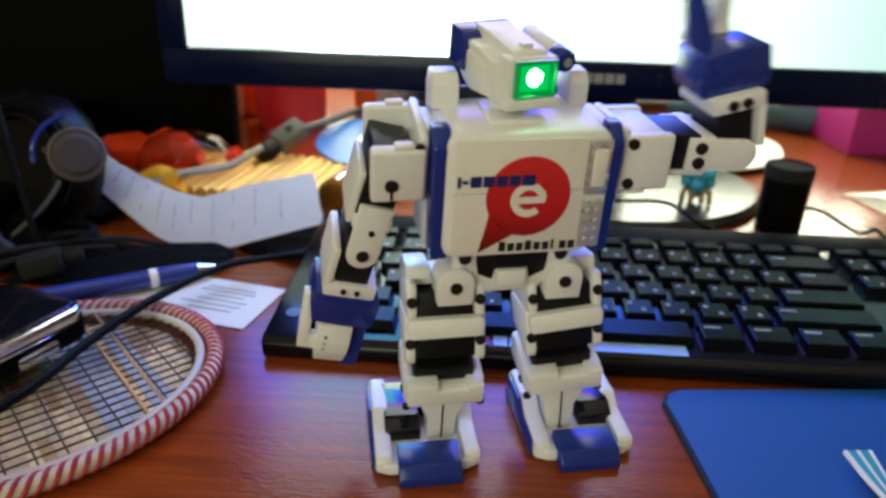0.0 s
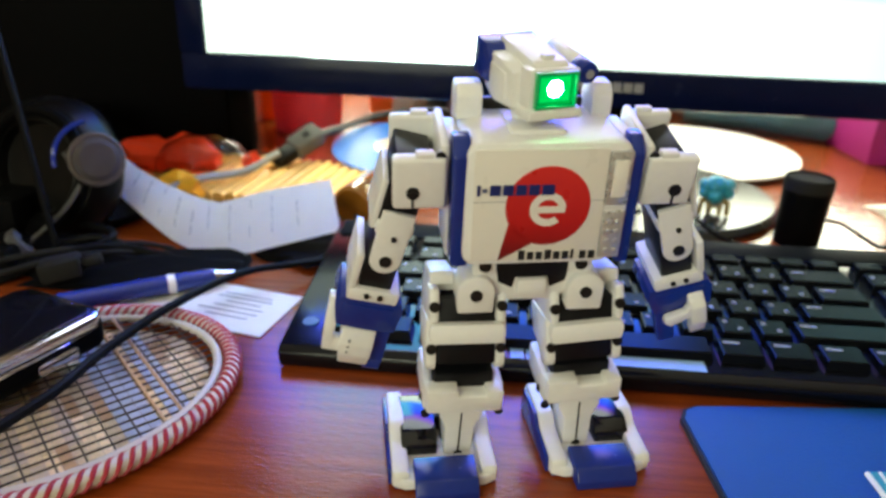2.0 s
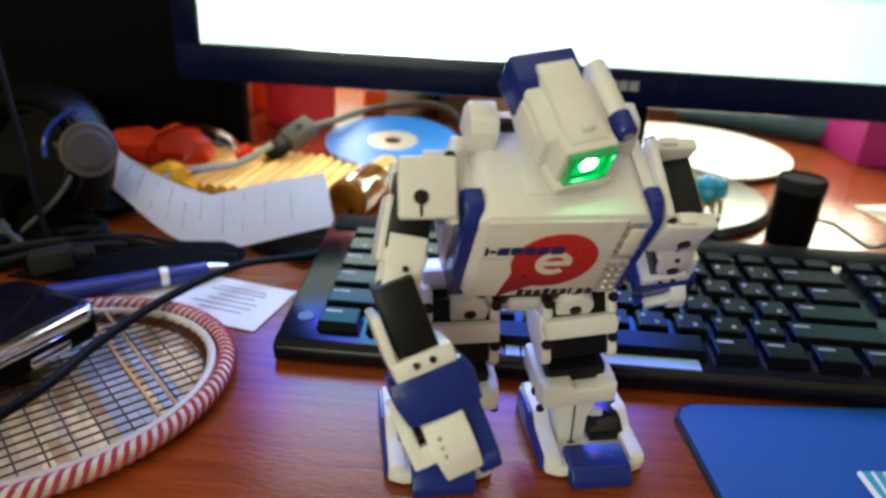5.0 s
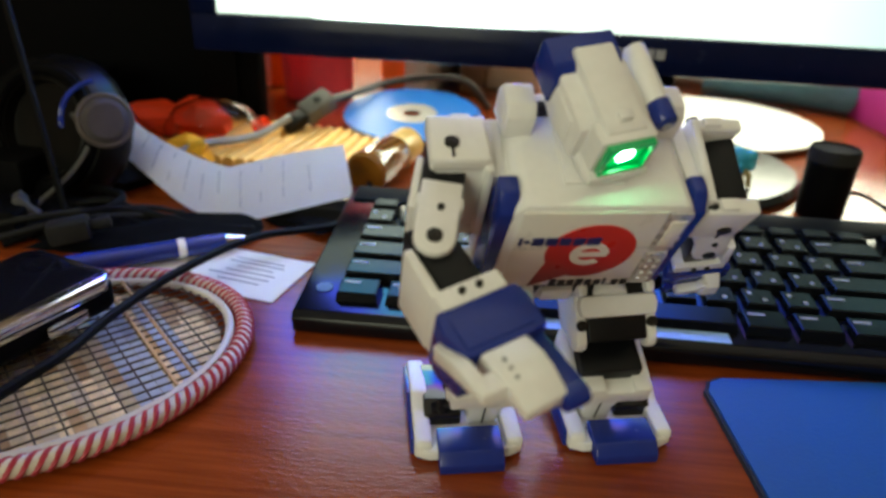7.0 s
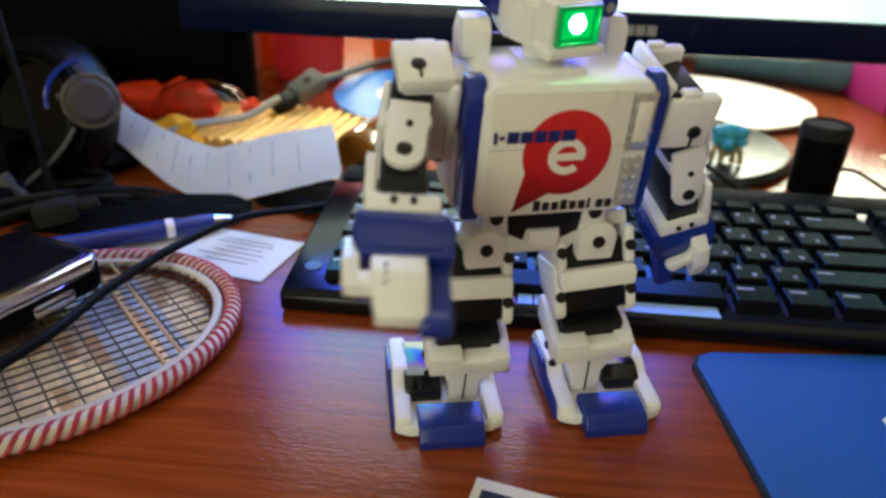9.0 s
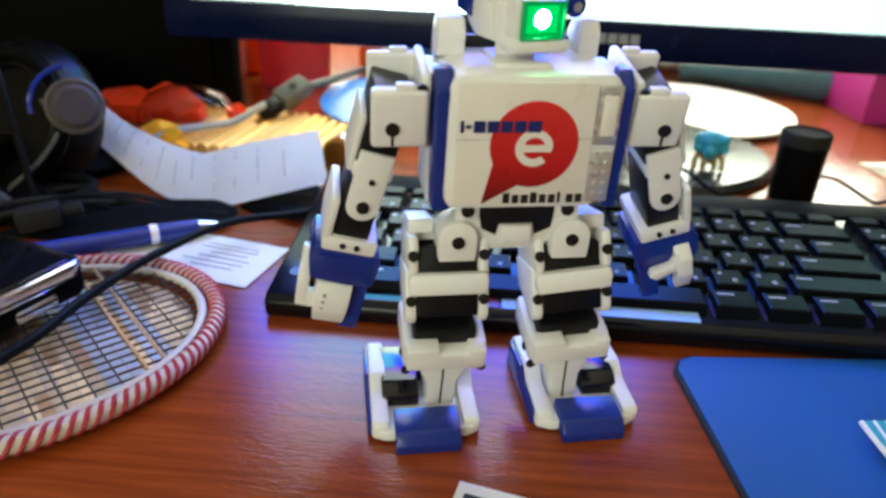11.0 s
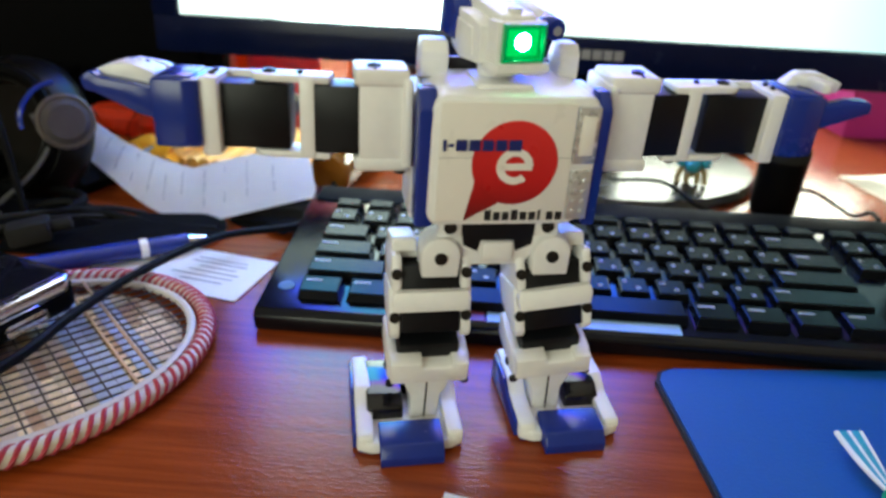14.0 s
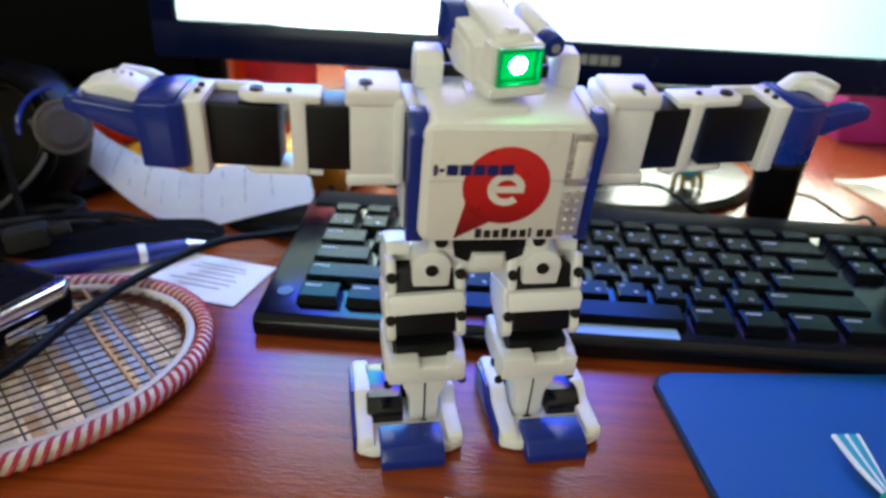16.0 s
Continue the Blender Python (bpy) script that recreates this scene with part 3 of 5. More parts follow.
def build_torso(root):
    # origin at the hip line, 78 mm above the desk
    bm = B()
    prism(bm, [(-26, 13), (20, 13), (27, 17), (27, 53), (24, 57), (-24, 57), (-28, 53), (-28, 17)], "y", -22, 16, 2.2)
    torso = part("torso", S(bm), WHITE, root, "boxy white plastic chest shell")
    for s in (-1, 1):
        bm = B()
        prism(bm, [(-20, 12), (-21.5, 52), (-17, 57.5), (-11, 57.5), (-9, 50), (-9, 12)], "x", s * 26 if s > 0 else -31.5, 30.5 if s > 0 else -25.5, 1.0)
        part("side_trim", S(bm), BLUE, torso, "deep blue side trim")
        bm = B(); box(bm, s * 27, s * 32, -9, 14, 10, 54, 1.2)
        part("side_cover", S(bm), WHITE, torso)
        # raised horn behind the shoulder
        bm = B()
        prism(bm, [(4, 56), (4, 64), (7, 67.5), (15, 67.5), (19, 62), (19, 52)], "x", s * 19 + (-9 if s < 0 else 0), s * 19 + (0 if s < 0 else 7), 0.8)
        part("back_horn", S(bm), WHITE, torso)
    bm = B(); box(bm, -19, 19, 14, 24, 14, 56, 2.5)
    part("back_pack", S(bm), WHITE, torso)
    bm = B(); box(bm, -18, 18, 12, 15, 56, 61, 0.8)
    part("rear_bar", S(bm), SCREW, torso)
    bm = B(); box(bm, -25, 18, -22.9, -22.1, 15.5, 55, 0.3)
    part("front_sticker", S(bm), STICKER, torso, "white printed front sticker")
    bm = B(); box(bm, -25, 18, -23.0, -22.75, 37.2, 37.4)
    part("seam", S(bm), GREY, torso)
    # fixed collar under the head
    bm = B(); box(bm, -12.5, 5.5, -14.5, 7, 56.9, 58.4, 0.4)
    part("neck_plate", S(bm), WHITE, torso)
    # grille column
    bm = B(); box(bm, 18.4, 26.2, -22.9, -21, 35, 54, 0.8)
    part("grille", S(bm), SILVER, torso)
    bm = B(); box(bm, 20, 24.8, -23.5, -22.4, 38, 51, 0.5)
    part("grille_insert", S(bm), STICKER, torso)
    bm = B(); box(bm, 18.6, 26, -22.9, -21, 15.5, 33, 0.8)
    for r in range(4):
        for c in range(2):
            cyl(bm, (20.8 + 3 * c, -23.1, 18.5 + 3.6 * r), "y", 0.9, 0.8, 8)
    part("speaker_panel", S(bm), SILVER, torso)
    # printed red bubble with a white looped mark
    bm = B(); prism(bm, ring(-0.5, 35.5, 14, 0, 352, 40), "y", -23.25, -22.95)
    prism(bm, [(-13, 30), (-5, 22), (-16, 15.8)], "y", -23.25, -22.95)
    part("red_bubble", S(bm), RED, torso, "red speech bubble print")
    bm = B()
    a = ring(-0.5, 34.5, 6.0, 5, 312, 34)
    b = ring(-0.5, 34.5, 3.5, 312, 5, 34)
    prism(bm, a + b, "y", -23.5, -23.2)
    box(bm, -5, 5.2, -23.5, -23.2, 33.3, 35.6)
    part("white_loop", S(bm), STICKER, torso)
    for i, (x, w, h) in enumerate(((-24, 1, 3.6), (-22.3, 1.6, 1), (-19.9, 3.5, 3.6), (-15.7, 3.5, 3.6), (-11.5, 3.5, 3.6), (-7.3, 3.5, 3.6), (-3.1, 4.2, 3.6))):
        bm = B(); box(bm, x, x + w, -23.55, -23.2, 41.5 - h / 2, 41.5 + h / 2)
        part("print_bar", S(bm), NAVY, torso)
    for i in range(9):
        bm = B(); box(bm, -9 + i * 3.0, -6.9 + i * 3.0 - (1.3 if i == 6 else 0), -23.35, -22.95, 15.9, 18.7 if i % 3 else 19.4)
        part("print_bar", S(bm), INK, torso)
    # pelvis
    bm = B()
    prism(bm, [(-22, 14), (17.5, 14), (15, 4), (8, -4.5), (-12.5, -4.5), (-19.5, 4)], "y", -17, 8, 1.4)
    pelvis = part("pelvis", S(bm), WHITE, root, "white pelvis block with dark recess")
    bm = B(); prism(bm, [(-15.5, 12.6), (11, 12.6), (10, 4), (4.5, 1.5), (3.5, 5.8), (-8, 5.8), (-9, 1.5), (-14, 4)], "y", -17.8, -16.9, 0.3)
    part("recess", S(bm), BLACK, pelvis)
    bm = B(); box(bm, -7.6, 3.1, -19.5, -16.5, -1, 5.6, 0.8)
    part("buckle", S(bm), WHITE, pelvis)
    bm = B(); box(bm, -21, 17, -14, 10, 9, 15, 0.8)
    part("waist_servo", S(bm), BLACK, pelvis)
    for x in (-19.1, 14.6):
        bm = B(); box(bm, x - 4.2, x + 4.2, -18.6, -16, 7.4, 14.8, 1)
        part("waist_lug", S(bm), WHITE, pelvis)
        screw(pelvis, x, -18.9, 11.3)
    return torso, pelvis


def build_head(root):
    # origin at the neck, 134 mm above the desk; faces -y
    bm = B()
    prism(bm, [(-15, 7.5), (-15, 19.5), (-4, 21.6), (11, 22.6), (13, 19), (13, 10), (4, 6.5)], "x", -11.8, 10.2, 1.2)
    head = part("head", S(bm), WHITE, root, "white plastic helmet head")
    bm = B(); box(bm, -9, 8.2, -23.5, -14, 8, 21.6, 0.9)
    part("muzzle", S(bm), WHITE, head)
    bm = B(); prism(bm, [(-20.5, 19.5), (-20.5, 22.2), (-17, 23.2), (2, 25.4), (13.5, 26.6), (13.5, 20)], "x", -6.6, 5.8, 0.8)
    part("crest", S(bm), WHITE, head)
    bm = B(); box(bm, -2.4, 1.6, -17.2, -13.6, 22.4, 24.8, 0.5)
    part("crest_knob", S(bm), WHITE, head)
    for x in (-12.4, 9.6):
        bm = B(); prism(bm, [(-10, 9.5), (-9, 18), (6, 19.5), (8, 10)], "x", x, x + 1.2, 0.4)
        part("cheek_panel", S(bm), WHITE, head)
    # open green box of the visor: a floor, a lid, two cheeks and the lit back
    bm = B(); box(bm, -7.3, 6.4, -23.9, -22.5, 10.2, 20.6, 0.4)
    visor = part("visor", S(bm), GREEN, head, "glowing green transparent visor")
    bm = B(); box(bm, -5.9, 5.0, -24.3, -23.5, 11.4, 19.4, 0.4)
    part("visor_lens", S(bm), GREENLIT, head, "brighter green lens")
    for x0, x1, z0, z1 in ((-7.6, 6.7, 20.1, 21.2), (-7.6, 6.7, 9.6, 10.5), (-7.6, -6.7, 10.5, 20.1), (5.8, 6.7, 10.5, 20.1)):
        bm = B(); box(bm, x0, x1, -26.4, -23.4, z0, z1, 0.25)
        part("visor_rim", S(bm), GREENRIM, visor)
    bm = B(); lathe(bm, [(0, 1.1), (2.2, 0.8), (3.0, 0.1), (3.1, -0.8), (0, -0.8)], 24, Matrix.Translation((-0.4, -23.9, 15.6)) @ pose(0, 0, 0, 90))
    part("eye_light", S(bm), LED, head, "bright white eye light")
    bm = B(); prism(bm, [(-27, 6.6), (-27, 9.4), (-14, 9.6), (-12, 5.6), (-24, 5.4)], "x", -9.8, 9.0, 0.7)
    part("chin", S(bm), WHITE, head)
    bm = B(); cyl(bm, (-0.8, -6, 4), "z", 7, 6, 24)
    part("neck", S(bm), WHITE, head)
    bm = B(); prism(bm, [(6, 12), (5, 20.5), (9, 24.4), (20, 26), (21.5, 13)], "x", -13.2, 8.2, 0.8)
    part("fin", S(bm), BLUE, head, "deep blue rear fin")
    bm = B(); cyl(bm, (14.5, 2, 20.2), (0, -1, -0.12), 3.4, 24, 18, bevel=0.7)
    part("barrel", S(bm), WHITE, head)
    bm = B(); cyl(bm, (14.5, -13, 18.4), (0, -1, -0.12), 3.6, 9, 18, bevel=0.8); cyl(bm, (14.5, -17.3, 17.9), (0, -1, -0.12), 2.4, 1.4, 14)
    tip = part("barrel_tip", S(bm), BLUE, head, "deep blue barrel tip")
    bm = B(); cyl(bm, (14.5, -18, 17.8), (0, -1, -0.12), 1.5, 0.8, 14)
    part("muzzle_cap", S(bm), GREY, tip)
    bm = B(); cyl(bm, (12.8, -2, 14), "x", 5.4, 4, 20, bevel=0.8)
    part("ear", S(bm), WHITE, head)
    for ob in [head] + list(head.children_recursive):
        for v in ob.data.vertices:
            v.co.y = v.co.y * 0.8 - 0.001
    return head


def build_arm(root, s):
    """s: -1 or 1, the side. Shoulder frame at the chest side, arm frames hang down from their pivots."""
    def X(a, b):
        return (min(s * a, s * b), max(s * a, s * b))
    bm = B(); box(bm, *X(0, 3.2), -14.5, 14.5, -11, 13, 1.4)
    sh = part("shoulder_bracket", S(bm), WHITE, root, "white forked shoulder bracket")
    for y0, y1, zt in ((-17, -11.5, 9.5), (11.5, 16, 10.5)):
        bm = B(); box(bm, *X(1, 18.5), y0, y1, -9, zt, 1.3, seg=3)
        part("fork_plate", S(bm), WHITE, sh)
        bm = B(); box(bm, *X(5, 11), y0 + 0.8, y1 - 0.8, zt - 1, zt + 1.6, 0.6)
        part("fork_lug", S(bm), WHITE, sh)
    bm = B(); box(bm, *X(0.5, 17), -12, 12, -8.5, -5, 0.8)
    part("fork_web", S(bm), WHITE, sh)
    screw(sh, s * 12, -17.2, -2.5)
    bm = B(); box(bm, s * 12 - 0.4, s * 12 + 0.4, -17.4, -16.8, -8, -3)
    part("slot", S(bm), SCREW, sh)
    screw(sh, s * 3, -14.8, 9.5, r=1.6)
    screw(sh, s * 3.5, 16.3, 7.5, r=1.9)
    screw(sh, s * 3.5, 16.3, -6.5, r=1.9)
    # upper arm
    bm = B(); box(bm, -6.2, 6.2, -11, 11, -19, 6.5, 0.8)
    up = part("upper_arm", S(bm), BLACK, root, "black servo upper arm with white elbow bracket")
    for y0, y1 in ((-13.4, -11.1), (11.1, 13.4)):
        bm = B(); prism(bm, [(-5.8, -13)] + ring(0, -33, 5.6, 180, 360, 14) + [(5.8, -13)], "y", y0, y1, 0.6)
        part("elbow_plate", S(bm), WHITE, up)
    bm = B(); box(bm, -6.6, 6.6, -13, 13, -22.5, -17.5, 0.9)
    part("elbow_web", S(bm), WHITE, up)
    bm = B(); box(bm, *X(6.2, 8.6), -11, 11, -22, -2, 0.9)
    part("arm_cover", S(bm), WHITE, up)
    screw(up, 0, -13.6, -33)
    screw(up, 0.5, -13.6, -23, r=1.0)
    screw(up, -2.6, 13.7, -17, r=2.1)
    screw(up, 2.6, 13.7, -17, r=2.1)
    # forearm
    bm = B(); box(bm, -6, 6, -10.4, 10.4, -16.5, 6, 0.8)
    fo = part("forearm", S(bm), BLACK, root, "black servo forearm with white cuff")
    bm = B(); box(bm, -9.5, 9.5, -12.5, 12.5, -21.5, -15.6, 1.0); box(bm, *X(7, 10), -12.3, 12.3, -17, -1, 0.9)
    part("cuff", S(bm), WHITE, fo)
    for x in (-2.5, 2.5):
        screw(fo, x, -12.8, -18.4, r=1.0)
        screw(fo, x, 12.8, -18.4, r=1.8)
    bm = B()
    prism(bm, [(-11.5, -21), (11.5, -21), (13, -25), (12.4, -35), (2, -36), (-10.5, -35), (-12.5, -27)], "y", -12, 9, 0.9)
    palm = part("palm", S(bm), BLUE, fo, "deep blue gripping palm")
    bm = B(); box(bm, -9.5, 9.5, -12.7, -11.8, -33.5, -23.5, 0.3)
    part("palm_panel", S(bm), BLUE, palm)
    if s < 0:
        # long inner finger with a rounded end and a broad curved thumb before it
        bm = B()
        prism(bm, [(2, -30), (-8, -30), (-10, -40), (-11.5, -49), (-12, -53), (-8, -54), (-5, -48), (-1, -40)], "x", 3.2, 11.5, 0.9)
        cyl(bm, (7.4, -10, -53), "x", 3.0, 7, 16, bevel=0.8)
        part("finger", S(bm), BLUE, fo)
        bm = B()
        prism(bm, [(-5, -35.5), (-12.5, -35.5), (-15, -42), (-15, -47), (-13, -53), (-9, -53.5), (-9.5, -45), (-7, -40)], "x", -7.5, 5.5, 0.7)
        prism(bm, [(-1, -27), (-7, -26), (-13, -37), (-14.5, -46), (-11, -47), (-8.5, -39)], "x", -14.2, -10.2, 0.6)
        prism(bm, [(-13, -40.5), (-14.6, -46), (-11, -47), (-9, -41)], "x", -12, -7, 0.5)
        for v in bm.verts:
            if v.co.x < 0:
                v.co.x *= 1 - 0.2 * min(max((-v.co.z - 44) / 8, 0), 1)
        part("thumb", S(bm), WHITE, fo, "white curved thumb")
        for k in range(3):
            bm = B(); cyl(bm, (-4, -14.6 - 0.2 * k, -40 - 2.6 * k), "y", 0.6, 0.8, 8)
            part("pin_hole", S(bm), GREY, fo)
    else:
        bm = B()
        prism(bm, [(1, -30), (-8, -30), (-9, -38), (-10.5, -46), (-10.5, -53), (-6.5, -53.5), (-4, -46), (-1, -37)], "x", -9.5, -2.5, 0.8)
        part("finger", S(bm), BLUE, fo)
        bm = B()
        prism(bm, [(-5, -26), (-13, -26), (-17, -31), (-17.2, -39), (-14, -48), (-10, -47), (-11.8, -39), (-9, -32)], "x", 2.6, 8.8, 0.8)
        thumb = part("thumb", S(bm), WHITE, fo, "white curved thumb")
        bm = B(); prism(bm, [(4, -28), (4, -36), (-5.5, -39), (-8, -36.5), (-7, -34), (0.5, -33)], "y", -16.4, -12.6, 0.7)
        part("prong", S(bm), WHITE, thumb)
    bm = B(); cyl(bm, (s * 9.8, -4, -28), "x", 3.4, 4, 16)
    part("knuckle", S(bm), BLUE, fo)
    return sh, up, fo


def build_leg(root, s):
    def X(a, b):
        return (min(s * a, s * b), max(s * a, s * b))
    # foot, origin on the desk under the ankle
    bm = B(); prism(bm, [(-20, -26), (-15, -28.5), (15, -28.5), (20, -26), (20.5, 19), (16, 23), (-16, 23), (-20.5, 19)], "z", 1.2, 5.5, 0.8)
    foot = part("foot", S(bm), WHITE, root, "white plastic boot shell with blue toe")
    bm = B(); prism(bm, [(-19, -25.5), (19, -25.5), (20, 18), (15.5, 22), (-15.5, 22), (-20, 18)], "z", 0.0, 1.6)
    part("sole", S(bm), BLUE, foot)
    for t in (-1, 1):
        bm = B()
        prism(bm, [(-27.5, 4), (-26.5, 8), (-10, 10), (-4, 14.5), (16, 15), (19, 11), (19, 4)], "x", t * 13.5 if t > 0 else -20, 20 if t > 0 else -13.5, 1.3)
        part("side_wall", S(bm), WHITE, foot)
    bm = B(); prism(bm, [(-24, 1), (-23, 7), (-8, 9), (-3, 13), (15, 13), (17, 1)], "x", *((-21.4, -19.6)), 0.4)
    part("side_panel", S(bm), BLUE, foot)
    bm = B(); prism(bm, [(-35, 0.3), (-35.3, 4), (-32, 8.2), (-20, 9.6), (-19, 4), (-20, 0.3)], "x", -11.8, 11.8, 0.6)
    part("toe", S(bm), BLUE, foot, "deep blue toe cap")
    bm = B(); prism(bm, [(-14, 5), (-14, 10), (-9, 13.5), (13, 15), (13, 5)], "x", *X(1.5, 15.5), 0.9)
    part("ankle_servo", S(bm), PHONEGLASS, foot, "glossy black ankle servo")
    bm = B(); box(bm, *X(-12, 3), 1, 16, 5, 12, 1.2)
    part("ankle_block", S(bm), BLACK, foot)
    # shin and lower knee, origin at the ankle pivot
    bm = B(); prism(bm, [(-5.4, 0)] + ring(0, -1, 5.5, 190, 350, 10) + [(5.4, 0), (5.6, 12), (8.2, 18), (8.4, 24), (-8.4, 24), (-8.2, 18), (-5.6, 12)], "y", -14, 2, 0.7)
    shin = part("shin", S(bm), WHITE, root, "white lower leg with black servo")
    bm = B(); box(bm, -0.3, 0.3, -14.3, -13.8, -4, 20)
    part("seam", S(bm), SCREW, shin)
    screw(shin, 0, -14.2, -2.2, r=2.0)
    bm = B(); prism(bm, [(-13.6, 24.2), (13.6, 24.2), (14.2, 25.2), (14.2, 33.6), (8, 33.6), (8, 31.8), (-2.6, 31.8), (-2.6, 34.4), (-14.2, 34.4), (-14.2, 25.2)], "y", -18, -11, 0.7)
    part("shin_guard", S(bm), WHITE, shin)
    for t in (-1, 1):
        bm = B(); box(bm, t * 11 if t > 0 else -15, 15 if t > 0 else -11, -14, 10, 21.5, 33.5, 1.6)
        part("shin_side", S(bm), WHITE, shin)
        screw(shin, t * 15, -8, 24, "x", 1.7)
        screw(shin, t * 14, -14.3, 21, "y", 1.6)
    bm = B(); box(bm, -11, 11, -12, 11, 23, 38, 0.8)
    part("knee_servo", S(bm), BLACK, shin)
    # thigh, origin at the hip pivot, hanging down
    bm = B(); box(bm, -10.6, 10.6, -14.5, 9, -31, -6, 0.8)
    th = part("thigh", S(bm), BLACK, root, "black servo thigh in white frames")
    bm = B(); prism(bm, [(-13.2, -14.8), (13.2, -14.8), (14.1, -18), (13.2, -22.4), (-13.2, -22.4), (-14.1, -18)], "y", -18.2, 8, 1.2)
    part("thigh_band", S(bm), WHITE, th)
    for t in (-1, 1):
        bm = B(); prism(bm, [(-14, -14)] + ring(-9, -29, 5.2, 200, 340, 10) + [(6, -26), (8, -14)], "x", t * 10.8 if t > 0 else -14.6, 14.6 if t > 0 else -10.8, 0.9)
        part("knee_plate", S(bm), WHITE, th)
        bm = B(); box(bm, t * 10.2 if t > 0 else -14, 14 if t > 0 else -10.2, -17, 8, -15, -1.5, 1.6)
        part("hip_plate", S(bm), WHITE, th)
        screw(th, t * 12.1, -17.3, -8.5, r=1.9)
        screw(th, t * 12.7, -14.2, -25, r=1.9)
    bm = B(); box(bm, -13.6, 13.6, -8, 9, -5, -0.5, 1.2); box(bm, *X(4.5, 13.4), -12, 7, -2, 3.5, 1.2)
    part("hip_frame", S(bm), WHITE, th)
    # hip knuckle
    bm = B(); prism(bm, [(-6.4, -7)] + ring(0, 1, 6.8, 180, 0, 14) + [(6.4, -7)], "y", -20.5, -8, 0.9)
    hip = part("hip_joint", S(bm), WHITE, root, "round white hip joint")
    screw(hip, 0, -20.7, 0.5)
    return foot, shin, th, hip


def build_robot():
    root = thing("toy_robot", "white and blue plastic humanoid toy robot with a glowing green visor", "robot", ROBOT)
    torso, pelvis = build_torso(root)
    return root, torso, pelvis, build_head(root), [build_arm(root, s) for s in (-1, 1)], [build_leg(root, s) for s in (-1, 1)]


# ---- things on the desk ----
def ellipse(a, b, n=96, z=0.0):
    return [(a * math.cos(2 * math.pi * i / n), b * math.sin(2 * math.pi * i / n), z) for i in range(n)]


def build_racket():
    root = thing("badminton_racket", "small racket with red and white wrapped rim and dark strings", "racket", pose(-0.107, -0.052, 0.0, 0, 0, 44))
    a, b, z = 0.0808, 0.0672, 0.0062
    bm = B(); tube(bm, ellipse(a, b, 96, z), 0.0037, 10, closed=True)
    part("rim", bm, CREAM, root)
    # red strands twisted round the rim
    turns, per, strands = 36, 14, 3
    for k in range(strands):
        pts = []
        for i in range(turns * per):
            u, w = 2 * math.pi * i / (turns * per), 2 * math.pi * (i / per + k / strands)
            c = Vector((a * math.cos(u), b * math.sin(u), z))
            out = Vector((math.cos(u) / a, math.sin(u) / b, 0)).normalized()
            pts.append(c + 0.0033 * (math.cos(w) * out + math.sin(w) * Vector((0, 0, 1))))
        bm = B(); tube(bm, pts, 0.0011, 5, closed=True)
        part("rim_tape", bm, REDTAPE, root, "red twisted rim cord")
    bm = B(); tube(bm, ellipse(a - 0.0068, b - 0.0062, 80, z), 0.0021, 8, closed=True)
    part("inner_rim", bm, CREAM, root)
    ia, ib = a - 0.0075, b - 0.0065
    for k in range(-12, 13):
        y = k * 0.0056 - 0.002
        if abs(y) < ib * 0.97:
            x = ia * math.sqrt(1 - (y / ib) ** 2)
            bm = B(); tube(bm, [(-x, y, z), (x, y, z)], 0.00045, 6)
            part("long_string", bm, STRING, root)
        x = k * 0.0103 + 0.003
        if abs(x) < ia * 0.97:
            y = ib * math.sqrt(1 - (x / ia) ** 2)
            bm = B(); tube(bm, [(x, -y, z + 0.0007), (x, y, z + 0.0007)], 0.0004, 6)
            part("cross_string", bm, STRING, root)
    for p in (-0.004, 0.004):
        x = 0.0385 + p
        y = ib * math.sqrt(1 - (x / ia) ** 2)
        bm = B(); tube(bm, [(x, -y, z + 0.0007), (x, y, z + 0.0007)], 0.0009, 6)
        part("double_string", bm, DARKSTRAW, root)


def build_mat():
    root = thing("straw_mat", "tan straw mat with pale blue stripes lying under the racket", "mat", pose(-0.109, -0.054, 0.0008, 0, 0, 44))
    bm = B(); prism(bm, [(p[0], p[1]) for p in ellipse(0.072, 0.0595, 48)], "z", 0, 0.0006)
    part("backing", bm, BEIGE, root)
    w, x = 0.0049, -0.07
    rnd = random.Random(4)
    while x < 0.07:
        h = 0.0585 * math.sqrt(max(0.0, 1 - ((abs(x) + w) / 0.0725) ** 2))
        y = -h
        while y < h - 0.004:
            l = min(rnd.uniform(0.012, 0.03), h - y)
            bm = B(); box(bm, x, x + w * 0.92, y, y + l * 0.97, 0.0004, 0.0014)
            m = PALEBLUE if 0.022 < x < 0.034 or 0.042 < x < 0.05 else rnd.choice((STRAW, STRAW, DARKSTRAW, BEIGE))
            part("straw", bm, m, root, smooth=False)
            y += l
        x += w


